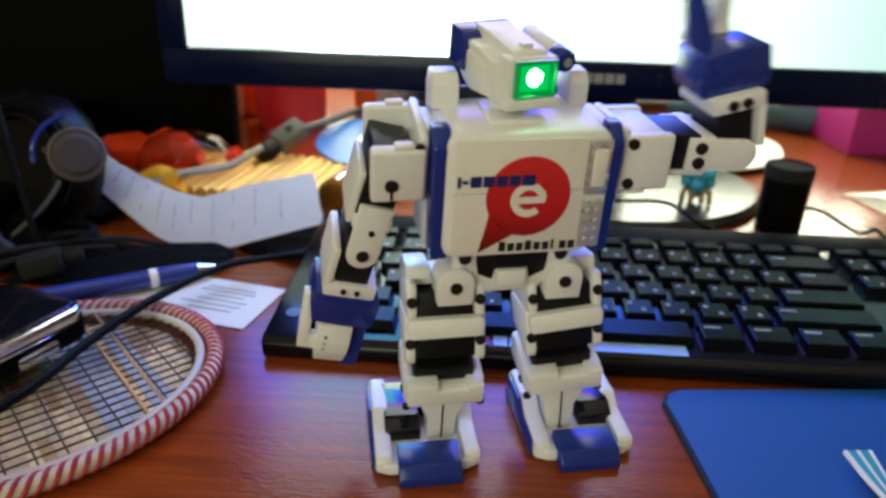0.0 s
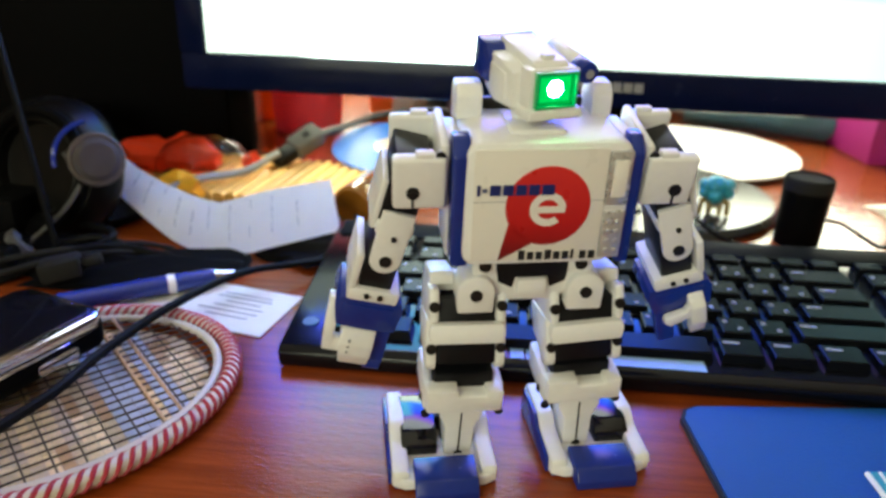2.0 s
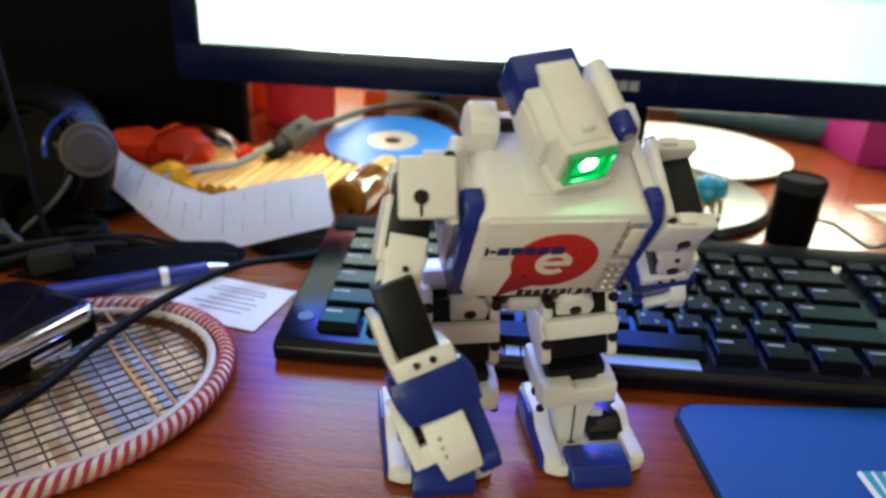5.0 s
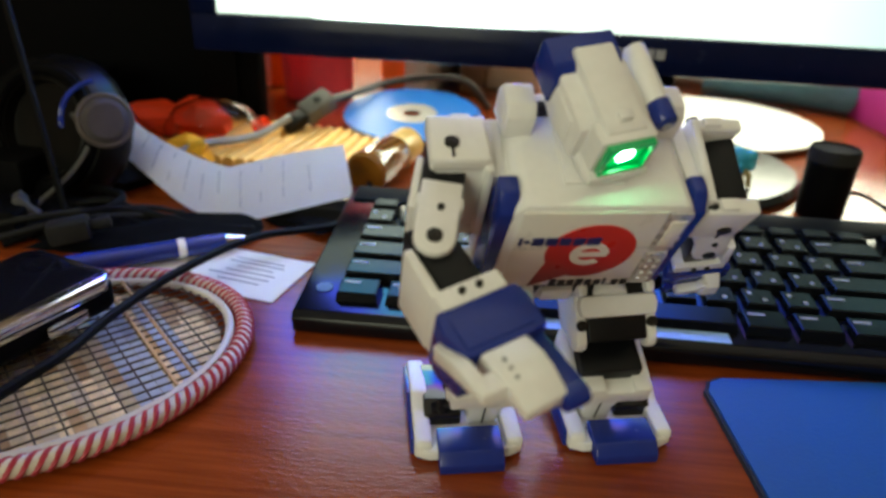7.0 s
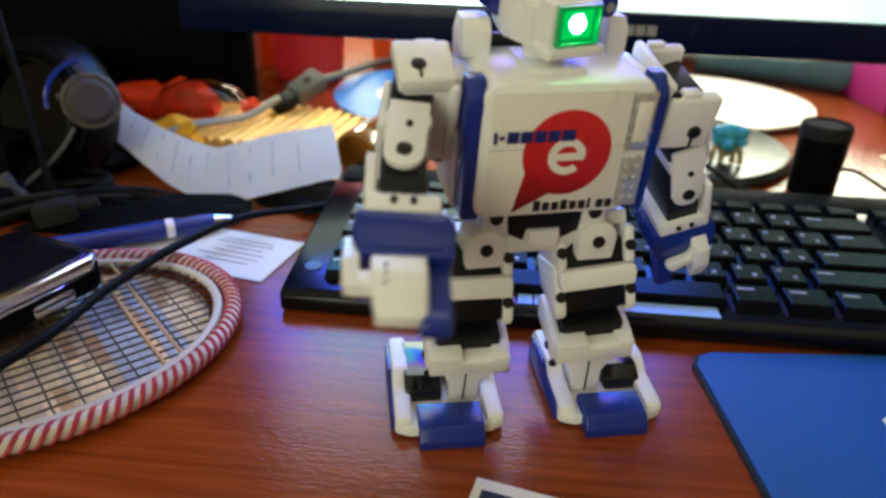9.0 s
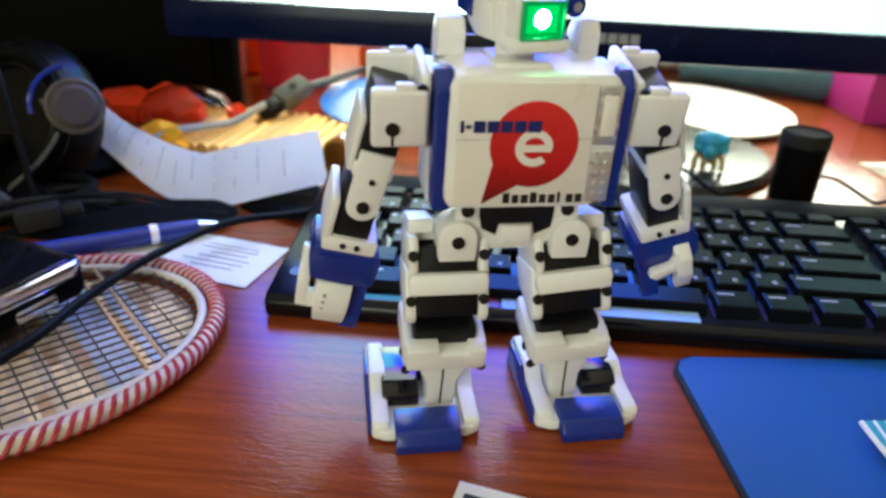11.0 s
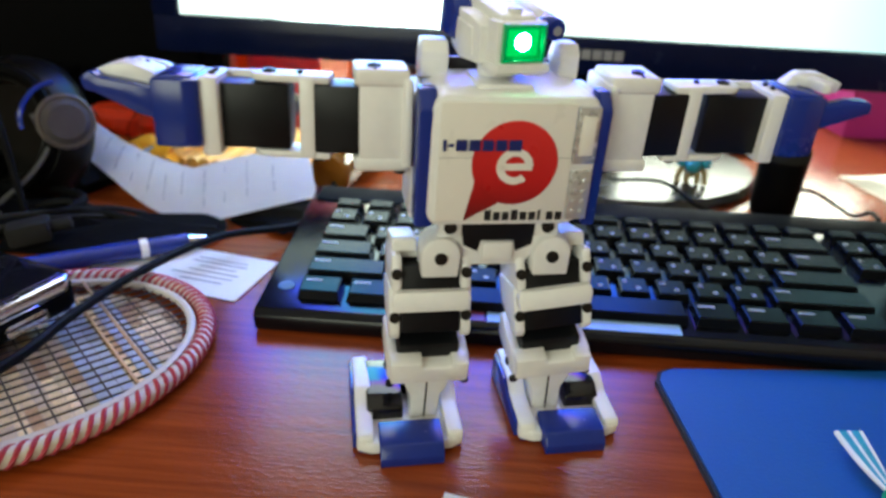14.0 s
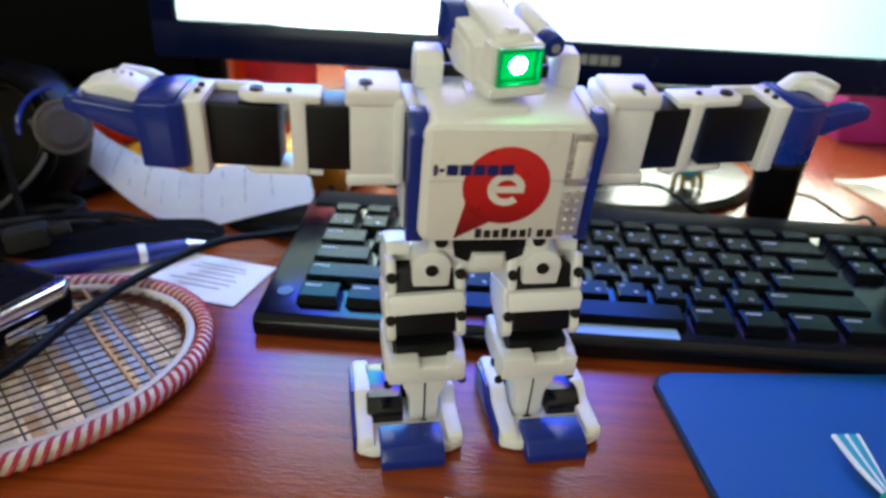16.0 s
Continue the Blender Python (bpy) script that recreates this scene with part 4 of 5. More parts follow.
def build_phone():
    ang = 70
    root = thing("mobile_phone", "black and silver mobile phone lying on the racket", "phone", pose(-0.14, -0.064, 0.0105, 0, 0, ang - 90))
    # local x across, y along
    bm = B(); box(bm, -0.027, 0.027, -0.06, 0.06, 0, 0.019, 0.006, seg=4)
    part("body", bm, MATTE, root)
    bm = B()
    out = [(-0.0275, -0.0605), (0.0275, -0.0605), (0.0275, 0.0545), (0.0225, 0.0605), (-0.0225, 0.0605), (-0.0275, 0.0545)]
    prism(bm, out, "z", 0.0105, 0.0187, 0.0024)
    part("rim", bm, CHROME, root, "polished silver rim")
    bm = B(); box(bm, -0.0225, 0.0225, -0.056, 0.055, 0.0183, 0.0193, 0.0006)
    part("glass", bm, PHONEGLASS, root)
    bm = B(); box(bm, 0.0268, 0.0285, 0.022, 0.042, 0.004, 0.0095, 0.0015)
    part("side_key", bm, CHROME, root)


def build_pen():
    p, q = Vector((-0.16, 0.012, 0.0085)), Vector((-0.066, 0.075, 0.0065))
    d = (q - p).normalized()
    root = thing("ball_pen", "blue ball pen with a clear end and white band", "pen", Matrix.Translation(p) @ d.to_track_quat("Z", "Y").to_matrix().to_4x4())
    n = (q - p).length
    bm = B(); lathe(bm, [(0, 0), (0.004, 0.001), (0.0043, 0.018), (0, 0.018)], 18)
    part("end", bm, GREY, root)
    bm = B(); lathe(bm, [(0, 0.018), (0.0052, 0.018), (0.0054, 0.07), (0.005, n - 0.014), (0, n - 0.014)], 20)
    part("barrel", bm, PENBLUE, root)
    bm = B(); lathe(bm, [(0.0052, 0.073), (0.0056, 0.0735), (0.0056, 0.077), (0.0052, 0.0775)], 20)
    part("band", bm, PLATE, root)
    bm = B(); lathe(bm, [(0, n - 0.014), (0.0045, n - 0.014), (0.0022, n - 0.004), (0.0008, n), (0, n)], 18)
    part("tip", bm, CHROME, root)
    for i in range(5):
        bm = B(); box(bm, 0.0047, 0.0054, -0.0022, 0.0022, 0.05 + i * 0.004, 0.0525 + i * 0.004)
        part("print_bar", bm, PLATE, root)


def build_card():
    root = thing("business_card", "white printed card lying on the desk", "card", pose(-0.034, 0.0145, 0.0004, 0, 0, 77.5))
    bm = B(); box(bm, 0, 0.047, 0, 0.09, 0, 0.0005)
    part("sheet", bm, PAPER, root, smooth=False)
    for i, (x, y, l) in enumerate(((0.037, 0.014, 0.03), (0.033, 0.012, 0.034), (0.028, 0.016, 0.022), (0.023, 0.012, 0.03), (0.018, 0.013, 0.036), (0.013, 0.016, 0.025))):
        bm = B(); box(bm, x, x + 0.0012, y, y + l, 0.00045, 0.0007)
        part("print_bar", bm, PRINT, root, smooth=False)


def build_receipt():
    # a folded sheet leaning up on the clutter: stations along its length, lower and upper edge
    root = thing("paper_sheet", "creased white printed sheet leaning on the clutter", "paper")
    low = smooth_line([(-0.193, 0.165, 0.0255), (-0.164, 0.145, 0.016), (-0.126, 0.118, 0.006), (-0.0915, 0.1008, 0.0015)], 5)[:-1] + smooth_line([(-0.0885, 0.1003, 0.0015), (-0.057, 0.108, 0.009), (-0.0147, 0.12, 0.0185)], 5)
    top = smooth_line([(-0.191, 0.19, 0.038), (-0.1655, 0.176, 0.0295), (-0.137, 0.165, 0.0226), (-0.111, 0.158, 0.0182)], 5)[:-1] + smooth_line([(-0.108, 0.158, 0.0184), (-0.0736, 0.165, 0.027), (-0.033, 0.172, 0.035)], 5)
    bm = B()
    rows = []
    n = 5
    for a, b in zip(low, top):
        rows.append([bm.verts.new(a.lerp(b, k / n) + Vector((0, 0, 0.0025 * math.sin(math.pi * k / n)))) for k in range(n + 1)])
    for p, q in zip(rows, rows[1:]):
        for k in range(n):
            bm.faces.new((p[k], q[k], q[k + 1], p[k + 1]))
    bmesh.ops.solidify(bm, geom=bm.faces[:], thickness=0.0004)
    part("sheet", bm, PAPER, root)
    for i in range(4, len(low) - 2, 2):
        for k0, k1 in ((0.2, 0.34), (0.4, 0.62), (0.68, 0.82)):
            if (i * 7 + int(k0 * 10)) % 5 == 0:
                continue
            a, b = low[i].lerp(low[i + 1], 0.2), top[i].lerp(top[i + 1], 0.2)
            bm = B()
            off = Vector((0.0, -0.0012, 0.0018))
            tube(bm, [a.lerp(b, k0) + off + Vector((0, 0, 0.0025 * math.sin(math.pi * k0))), a.lerp(b, k1) + off + Vector((0, 0, 0.0025 * math.sin(math.pi * k1)))], 0.0004, 5)
            part("print_bar", bm, PRINT, root)


def build_headphones():
    root = thing("headphones", "black headphones with a grey ear pad standing among the cables", "headphones", pose(-0.193, 0.135, 0.04, 0, 0, 20))
    turn = pose(-0.012, 0.008, 0.004, 74, 0, -32)
    bm = B(); lathe(bm, [(0, -0.02), (0.036, -0.018), (0.046, -0.006), (0.047, 0.004), (0.041, 0.016), (0.03, 0.02), (0.028, 0.014), (0, 0.012)], 40, turn)
    part("ear_cup", bm, CUPBROWN, root, "glossy dark brown-black ear cup")
    bm = B(); tube(bm, [turn @ Vector((0.0365 * math.cos(a * math.pi / 16), 0.0365 * math.sin(a * math.pi / 16), 0.019)) for a in range(32)], 0.004, 8, closed=True)
    part("cushion_ring", bm, MATTE, root)
    # blue rim light by the ear pad, modelled as a coloured arc
    bm = B(); tube(bm, [pose(0.017, -0.022, 0.017, 76, 0, 18) @ Vector((0.024 * math.cos(math.radians(d)), 0.024 * math.sin(math.radians(d)), 0.001)) for d in range(96, 186, 8)], 0.0016, 8)
    part("blue_trim", bm, BLUE, root, "blue arc painted as a glint on the ear cup")
    bm = B(); lathe(bm, [(0, 0.008), (0.0105, 0.0075), (0.0152, 0.003), (0.0155, -0.005), (0, -0.007)], 28, pose(0.017, -0.022, 0.017, 76, 0, 18))
    part("second_ear_cup", bm, PADGREY, root, "grey padded ear cup")
    bm = B(); tube(bm, [pose(0.017, -0.022, 0.017, 76, 0, 18) @ Vector((0.0152 * math.cos(a * math.pi / 16), 0.0152 * math.sin(a * math.pi / 16), 0.003)) for a in range(32)], 0.0018, 8, closed=True)
    part("pad_piping", bm, PIPING, root, "pale brown pad edge")
    bm = B(); tube(bm, [(-0.054, 0.012, -0.004), (-0.05, 0.014, 0.026), (-0.026, 0.016, 0.045), (0.004, 0.014, 0.042), (0.024, 0.004, 0.022), (0.026, -0.01, 0.002)], 0.003, 10)
    part("headband", bm, MATTE, root)
    bm = B(); cyl(bm, (0, 0.004, -0.034), "z", 0.016, 0.012, 20, bevel=0.002)
    part("plug_block", bm, MATTE, root)


def crumple(name, label, m, loc, size, flat, seed, category):
    bm = B()
    bmesh.ops.create_icosphere(bm, subdivisions=2, radius=1)
    r = random.Random(seed)
    o = Vector((r.random() * 9, r.random() * 9, 0))
    for v in bm.verts:
        k = 1 + 0.6 * noise.noise(v.co * 1.8 + o) + 0.12 * noise.noise(v.co * 5 + o)
        v.co = v.co * k
        v.co = Vector((v.co.x * size[0], v.co.y * size[1], max(v.co.z, -0.75) * size[2]))
    low = min(v.co.z for v in bm.verts)
    for v in bm.verts:
        v.co.z -= low
    return solid(name, bm, m, label, category, pose(*loc), smooth=False)


def build_wrappers():
    crumple("sweet_wrapper", "crumpled bright red foil wrapper", REDFOIL, (-0.2, 0.245, 0.012, 0, 0, 20), (0.032, 0.022, 0.013), 1, 3, "wrapper")
    crumple("sweet_wrapper", "crumpled bright red foil wrapper with folds", REDFOIL, (-0.163, 0.245, 0.012, 0, 0, -15), (0.028, 0.02, 0.016), 1, 5, "wrapper")
    crumple("sweet_wrapper", "crumpled gold foil wrapper", GOLD, (-0.155, 0.197, 0.008, 0, 0, 10), (0.02, 0.016, 0.01), 1, 8, "wrapper")
    crumple("sweet_wrapper", "small twisted red foil wrapper", REDFOIL, (-0.121, 0.262, 0.012, 0, 0, 0), (0.008, 0.007, 0.007), 1, 9, "wrapper")
    bm = B()
    lathe(bm, [(0.038, 0), (0.037, 0.012), (0.028, 0.024), (0.014, 0.03), (0, 0.031)], 28, Matrix.Diagonal((1, 0.7, 1, 1)))
    bmesh.ops.solidify(bm, geom=bm.faces[:], thickness=0.0005)
    solid("clear_lid", bm, CLEAR, "domed clear plastic lid over red wrappers", "lid", pose(-0.152, 0.24, 0.012, 0, 0, 15))


def build_bamboo():
    root = thing("bamboo_mat", "ridged yellow bamboo mat on the desk", "mat", pose(-0.118, 0.248, 0.0, 0, 0, -8))
    bm = B(); box(bm, -0.1, 0.1, -0.052, 0.05, 0.0, 0.004, 0.001)
    part("cloth_backing", bm, BEIGE, root)
    bm = B(); tube(bm, [(0, -0.052, 0.0075), (0, 0.05, 0.0075)], 0.0046, 10)
    me = mesh("stick", bm, BAMBOO)
    for i in range(21):
        ob = new("stick", me)
        ob.parent = root
        ob.location = (-0.098 + i * 0.0098, 0, 0)


def build_disc(name, label, loc, m, r=0.06):
    root = thing(name, label, "disc", pose(*loc))
    bm = B(); lathe(bm, [(0.0225, 0), (r, 0), (r, 0.0012), (0.0225, 0.0012), (0.0225, 0)], 64)
    part("data_area", bm, m, root)
    bm = B(); lathe(bm, [(0.0075, 0), (0.0224, 0), (0.0224, 0.0011), (0.0075, 0.0011), (0.0075, 0)], 40)
    part("hub", bm, MIRRORDISC, root)


def build_bottle():
    p, q = Vector((-0.018, 0.17, 0.0155)), Vector((0.003, 0.25, 0.0155))
    d = (q - p).normalized()
    root = thing("glass_vial", "brown amber glass vial with a yellow cap lying on its side", "bottle", Matrix.Translation(p) @ d.to_track_quat("Z", "Y").to_matrix().to_4x4())
    bm = B(); lathe(bm, [(0, 0), (0.013, 0), (0.0155, 0.003), (0.0155, 0.046), (0.012, 0.052), (0, 0.052)], 28)
    part("body", bm, AMBER, root)
    bm = B(); lathe(bm, [(0, 0.052), (0.0135, 0.052), (0.0135, 0.077), (0.012, 0.079), (0, 0.079)], 28)
    part("cap", bm, YELLOWCAP, root)


def cable(name, label, pts, r, m, n=8):
    bm = B(); tube(bm, pts, r, 8, n=n)
    return solid(name, bm, m, label, "cable")


def build_cables():
    cable("power_cable", "black cable crossing the desk and racket", [(-0.112, -0.12, 0.014), (-0.1012, -0.0816, 0.014), (-0.0948, -0.0585, 0.014), (-0.0913, -0.0264, 0.014), (-0.0795, 0.0169, 0.0145), (-0.057, 0.0615, 0.014), (-0.02, 0.1, 0.008), (-0.012, 0.15, 0.006), (-0.02, 0.2, 0.016)], 0.0023, CABLE)
    cable("thin_cable", "thin grey cable looping off the headphones", [(-0.26, 0.02, 0.02), (-0.215, 0.055, 0.006), (-0.19, 0.09, 0.022), (-0.176, 0.11, 0.045), (-0.19, 0.12, 0.06)], 0.0015, GREYCABLE)
    cable("thin_cable", "thin black cable in a loose heap", [(-0.21, 0.08, 0.003), (-0.17, 0.1, 0.012), (-0.14, 0.095, 0.008), (-0.11, 0.088, 0.006), (-0.07, 0.092, 0.004)], 0.0028, CABLE)
    cable("thin_cable", "thin black cable in a loose heap", [(-0.22, 0.06, 0.003), (-0.175, 0.075, 0.008), (-0.155, 0.1, 0.014), (-0.18, 0.115, 0.014), (-0.21, 0.12, 0.01)], 0.0028, CABLE)
    cable("thin_cable", "black cable in a loose heap", [(-0.2, 0.05, 0.003), (-0.165, 0.075, 0.014), (-0.14, 0.088, 0.012), (-0.1, 0.086, 0.006)], 0.0026, CABLE)
    cable("thin_cable", "thin black cable behind the keyboard", [(0.31, 0.21, 0.012), (0.325, 0.195, 0.016), (0.338, 0.165, 0.012), (0.335, 0.14, 0.024), (0.33, 0.12, 0.027)], 0.0014, CABLE)
    cable("thin_cable", "thin black cable behind the keyboard", [(0.18, 0.19, 0.018), (0.215, 0.185, 0.02), (0.235, 0.165, 0.012), (0.26, 0.17, 0.004), (0.3, 0.15, 0.004)], 0.0014, CABLE)
    cable("monitor_cable", "thin black cable hanging below the monitor", [(0.203, 0.285, 0.1), (0.204, 0.29, 0.06), (0.203, 0.3, 0.03), (0.203, 0.32, 0.012)], 0.0018, CABLE)
    cable("antenna_rod", "thin straight black rod leaning up beside the headphones", [(-0.183, 0.085, 0.006), (-0.2, 0.1, 0.09), (-0.212, 0.11, 0.15)], 0.0022, CABLE, 2)
    cable("thin_cable", "dull grey flat cable in the black heap", [(-0.225, 0.045, 0.01), (-0.185, 0.062, 0.016), (-0.158, 0.082, 0.014), (-0.138, 0.1, 0.01), (-0.12, 0.108, 0.004)], 0.0018, HEAP)
    cable("thin_cable", "dull grey flat cable beside the other in the heap", [(-0.215, 0.035, 0.006), (-0.172, 0.06, 0.014), (-0.146, 0.078, 0.013), (-0.125, 0.096, 0.006)], 0.0018, HEAP)
    root = thing("cable_plug", "dark grey moulded plug lying in the cable heap", "plug", pose(-0.16, 0.052, 0.014, 0, -8, 25))
    bm = B(); box(bm, -0.011, 0.011, -0.007, 0.007, -0.006, 0.006, 0.002)
    part("shell", bm, HEAP, root)
    bm = B(); cyl(bm, (0.016, 0, 0), "x", 0.0035, 0.012, 14, bevel=0.0008)
    part("strain_relief", bm, HEAP, root)
    # grey plug with its cable
    root = thing("usb_plug", "grey cable plug lying on the mat", "plug", pose(-0.083, 0.292, 0.028, 20, -22, 52))
    bm = B(); box(bm, -0.014, 0.016, -0.009, 0.009, -0.007, 0.007, 0.002)
    part("shell", bm, PLUGGREY, root)
    bm = B(); box(bm, -0.034, -0.014, -0.0065, 0.0065, -0.005, 0.005, 0.001)
    part("socket", bm, BLACK, root)
    bm = B(); cyl(bm, (0.002, 0, 0.0072), "z", 0.0035, 0.001, 16)
    part("button", bm, BLACK, root)
    cable("usb_cable", "grey cable running back from the plug", [(-0.076, 0.307, 0.03), (-0.06, 0.34, 0.03), (-0.03, 0.4, 0.03), (0.03, 0.42, 0.03), (0.06, 0.43, 0.0)], 0.0035, GREYCABLE)
    cable("usb_cable", "pale cable running forward from the plug", [(-0.097, 0.26, 0.026), (-0.115, 0.228, 0.019), (-0.145, 0.195, 0.02), (-0.17, 0.17, 0.01)], 0.003, GREY)


def simple_box(name, label, category, m, x0, x1, y0, y1, z0, z1, bevel=0.002, rz=0):
    bm = B()
    cx, cy = (x0 + x1) / 2, (y0 + y1) / 2
    box(bm, x0 - cx, x1 - cx, y0 - cy, y1 - cy, 0, z1 - z0, bevel)
    return solid(name, bm, m, label, category, pose(cx, cy, z0, 0, 0, rz))


def build_back():
    root = thing("speaker_cabinet", "large matte black loudspeaker cabinet behind the monitor", "speaker", pose(-0.32, 0.42, 0))
    bm = B(); prism(bm, [(-0.24, -0.12), (0.188, -0.12), (0.188, -0.105), (0.08, 0.16), (-0.24, 0.16)], "z", 0, 0.5, 0.006)
    part("cabinet", bm, MATTE, root)
    bm = B(); box(bm, -0.22, 0.17, -0.126, -0.119, 0.02, 0.48, 0.003)
    part("grille_cloth", bm, MATTE, root)
    for i, (x, y, z, l, w, h) in enumerate(((-0.27, 0.1, 0, 0.06, 0.05, 0.035), (-0.235, 0.055, 0, 0.04, 0.03, 0.02), (-0.3, 0.2, 0, 0.07, 0.06, 0.06))):
        ob = simple_box("power_adapter", "black plastic power adapter among cables", "adapter", MATTE, x, x + l, y, y + w, z, z + h, 0.003, 12 * i - 10)
    crumple("black_pouch", "crumpled black cloth pouch lying under the cables", CLOTH, (-0.178, 0.083, 0.0, 0, 0, -8), (0.05, 0.028, 0.0075), 1, 21, "pouch")
    crumple("black_pouch", "flat black cloth pouch lying under the printed sheet", CLOTH, (-0.12, 0.08, 0.0, 0, 0, 22), (0.06, 0.021, 0.0055), 1, 22, "pouch")
    # flat black filler laid over the dark gap beside the sheet
    crumple("black_pouch", "small flat black crumpled patch beside the printed sheet", CLOTH, (-0.036, 0.121, 0.0, 0, 0, 12), (0.034, 0.022, 0.0045), 1, 23, "pouch")
    crumple("black_pouch", "lumpy black cloth pouch under the headphones", CLOTH, (-0.215, 0.14, 0.0, 0, 0, 30), (0.06, 0.035, 0.014), 1, 24, "pouch")
    root = thing("circuit_stick", "small device with a silver connector beside the cables", "device", pose(-0.196, 0.075, 0.012, 0, 60, 30))
    bm = B(); box(bm, -0.014, 0.012, -0.006, 0.006, -0.003, 0.003, 0.001)
    part("case", bm, GREYDARK, root)
    bm = B(); box(bm, 0.012, 0.02, -0.005, 0.005, -0.002, 0.002, 0.0005)
    part("connector", bm, CHROME, root)
    # cup and boxes behind the monitor
    root = thing("plastic_cup", "pinkish red plastic cup standing behind the monitor", "cup", pose(-0.122, 0.45, 0))
    bm = B(); lathe(bm, [(0, 0.002), (0.032, 0.002), (0.033, 0), (0.035, 0), (0.042, 0.12), (0.04, 0.12), (0.033, 0.005), (0, 0.005)], 36)
    part("wall", bm, PINKCUP, root)
    bm = B(); lathe(bm, [(0.041, 0.117), (0.0435, 0.118), (0.0435, 0.122), (0.04, 0.122)], 36)
    part("lip", bm, PINKCUP, root)
    simple_box("storage_box", "bright orange cardboard box standing on end", "box", ORANGE, -0.068, -0.022, 0.5, 0.58, 0, 0.16, 0.002, 6)
    simple_box("book", "cream-coloured book standing upright", "book", PLATE, -0.02, 0.006, 0.47, 0.6, 0, 0.2, 0.002, -14)
    simple_box("book", "brown book standing upright", "book", FLOORM, 0.02, 0.045, 0.5, 0.6, 0, 0.2, 0.002, 5)
    simple_box("book", "beige book standing upright", "book", BEIGE, 0.05, 0.115, 0.52, 0.6, 0, 0.19, 0.002, -4)
    simple_box("book", "orange book standing upright", "book", ORANGE, -0.21, -0.165, 0.47, 0.57, 0, 0.2, 0.002, 4)
    simple_box("storage_box", "beige cardboard box in the back", "box", BEIGE, -0.196, -0.18, 0.43, 0.5, 0, 0.12, 0.002, 0)
    # to the right
    bm = B(); lathe(bm, [(0, 0.002), (0.09, 0.002), (0.098, 0.005), (0.098, 0.007), (0.07, 0.005), (0, 0.005)], 64)
    solid("white_plate", bm, PLATE, "round flat white plate in bright daylight", "plate", pose(0.278, 0.416, 0))
    root = thing("black_canister", "short black canister with a grey lid", "canister", pose(0.2975, 0.194, 0))
    bm = B(); lathe(bm, [(0, 0), (0.0145, 0), (0.0152, 0.002), (0.016, 0.04), (0, 0.04)], 36)
    part("body", bm, MATTE, root)
    bm = B(); lathe(bm, [(0.0164, 0.04), (0.0164, 0.047), (0.0154, 0.049), (0.0145, 0.0475), (0, 0.0475)], 36)
    part("lid", bm, HEAP, root)
    # small turquoise crab toy
    root = thing("toy_figure", "small turquoise and tan plastic toy figure", "toy", pose(0.2445, 0.222, 0.0105, 0, 0, -10))
    bm = B()
    for x, y, z, r in ((0, 0, 0.019, 0.0085), (-0.007, -0.002, 0.02, 0.0055), (0.008, -0.002, 0.021, 0.0052), (0, -0.005, 0.013, 0.006), (-0.008, -0.004, 0.015, 0.004), (0.009, -0.003, 0.015, 0.0042)):
        vs = bmesh.ops.create_icosphere(bm, subdivisions=2, radius=r)["verts"]
        bmesh.ops.translate(bm, vec=(x, y, z), verts=vs)
    part("shell", bm, TEAL, root)
    bm = B()
    for x in (-0.009, -0.003, 0.004, 0.009):
        tube(bm, [(x * 0.5, 0, 0.012), (x * 1.0, -0.006, 0.008), (x * 1.1, -0.008, 0.0)], 0.0022, 6, n=4)
    vs = bmesh.ops.create_icosphere(bm, subdivisions=2, radius=0.006)["verts"]
    bmesh.ops.translate(bm, vec=(0, 0, 0.008), verts=vs)
    part("legs", bm, TAN, root)
    crumple("sweet_wrapper", "small red and yellow foil sweet", GOLD, (0.199, 0.257, 0.0115, 0, 0, 0), (0.008, 0.005, 0.005), 1, 12, "sweet")
    crumple("sweet_wrapper", "small red foil sweet", REDFOIL, (0.183, 0.25, 0.0115, 0, 0, 0), (0.006, 0.005, 0.005), 1, 13, "sweet")
    bm = B(); tube(bm, [(0.3, 0.56, 0.024), (0.37, 0.54, 0.024), (0.45, 0.5, 0.022)], 0.022, 16)
    solid("rolled_cloth", bm, TEALDULL, "rolled dull teal cloth behind the monitor", "cloth")
    simple_box("magenta_box", "magenta cardboard box standing on the desk", "box", MAGENTA, 0.44, 0.56, 0.415, 0.5, 0, 0.055, 0.002, 4)
    simple_box("storage_box", "pale grey box behind the monitor", "box", GREYPALE, 0.2, 0.52, 0.62, 0.7, 0, 0.15, 0.003, -3)
    for i in range(5):
        simple_box("paper_sheet", "curled cream sheet lying at the desk side", "paper", PAPER, 0.395 + 0.004 * i, 0.52, 0.2 + 0.003 * i, 0.3, 0.0015 * i, 0.0015 * i + 0.001, 0, 14 + 5 * i)


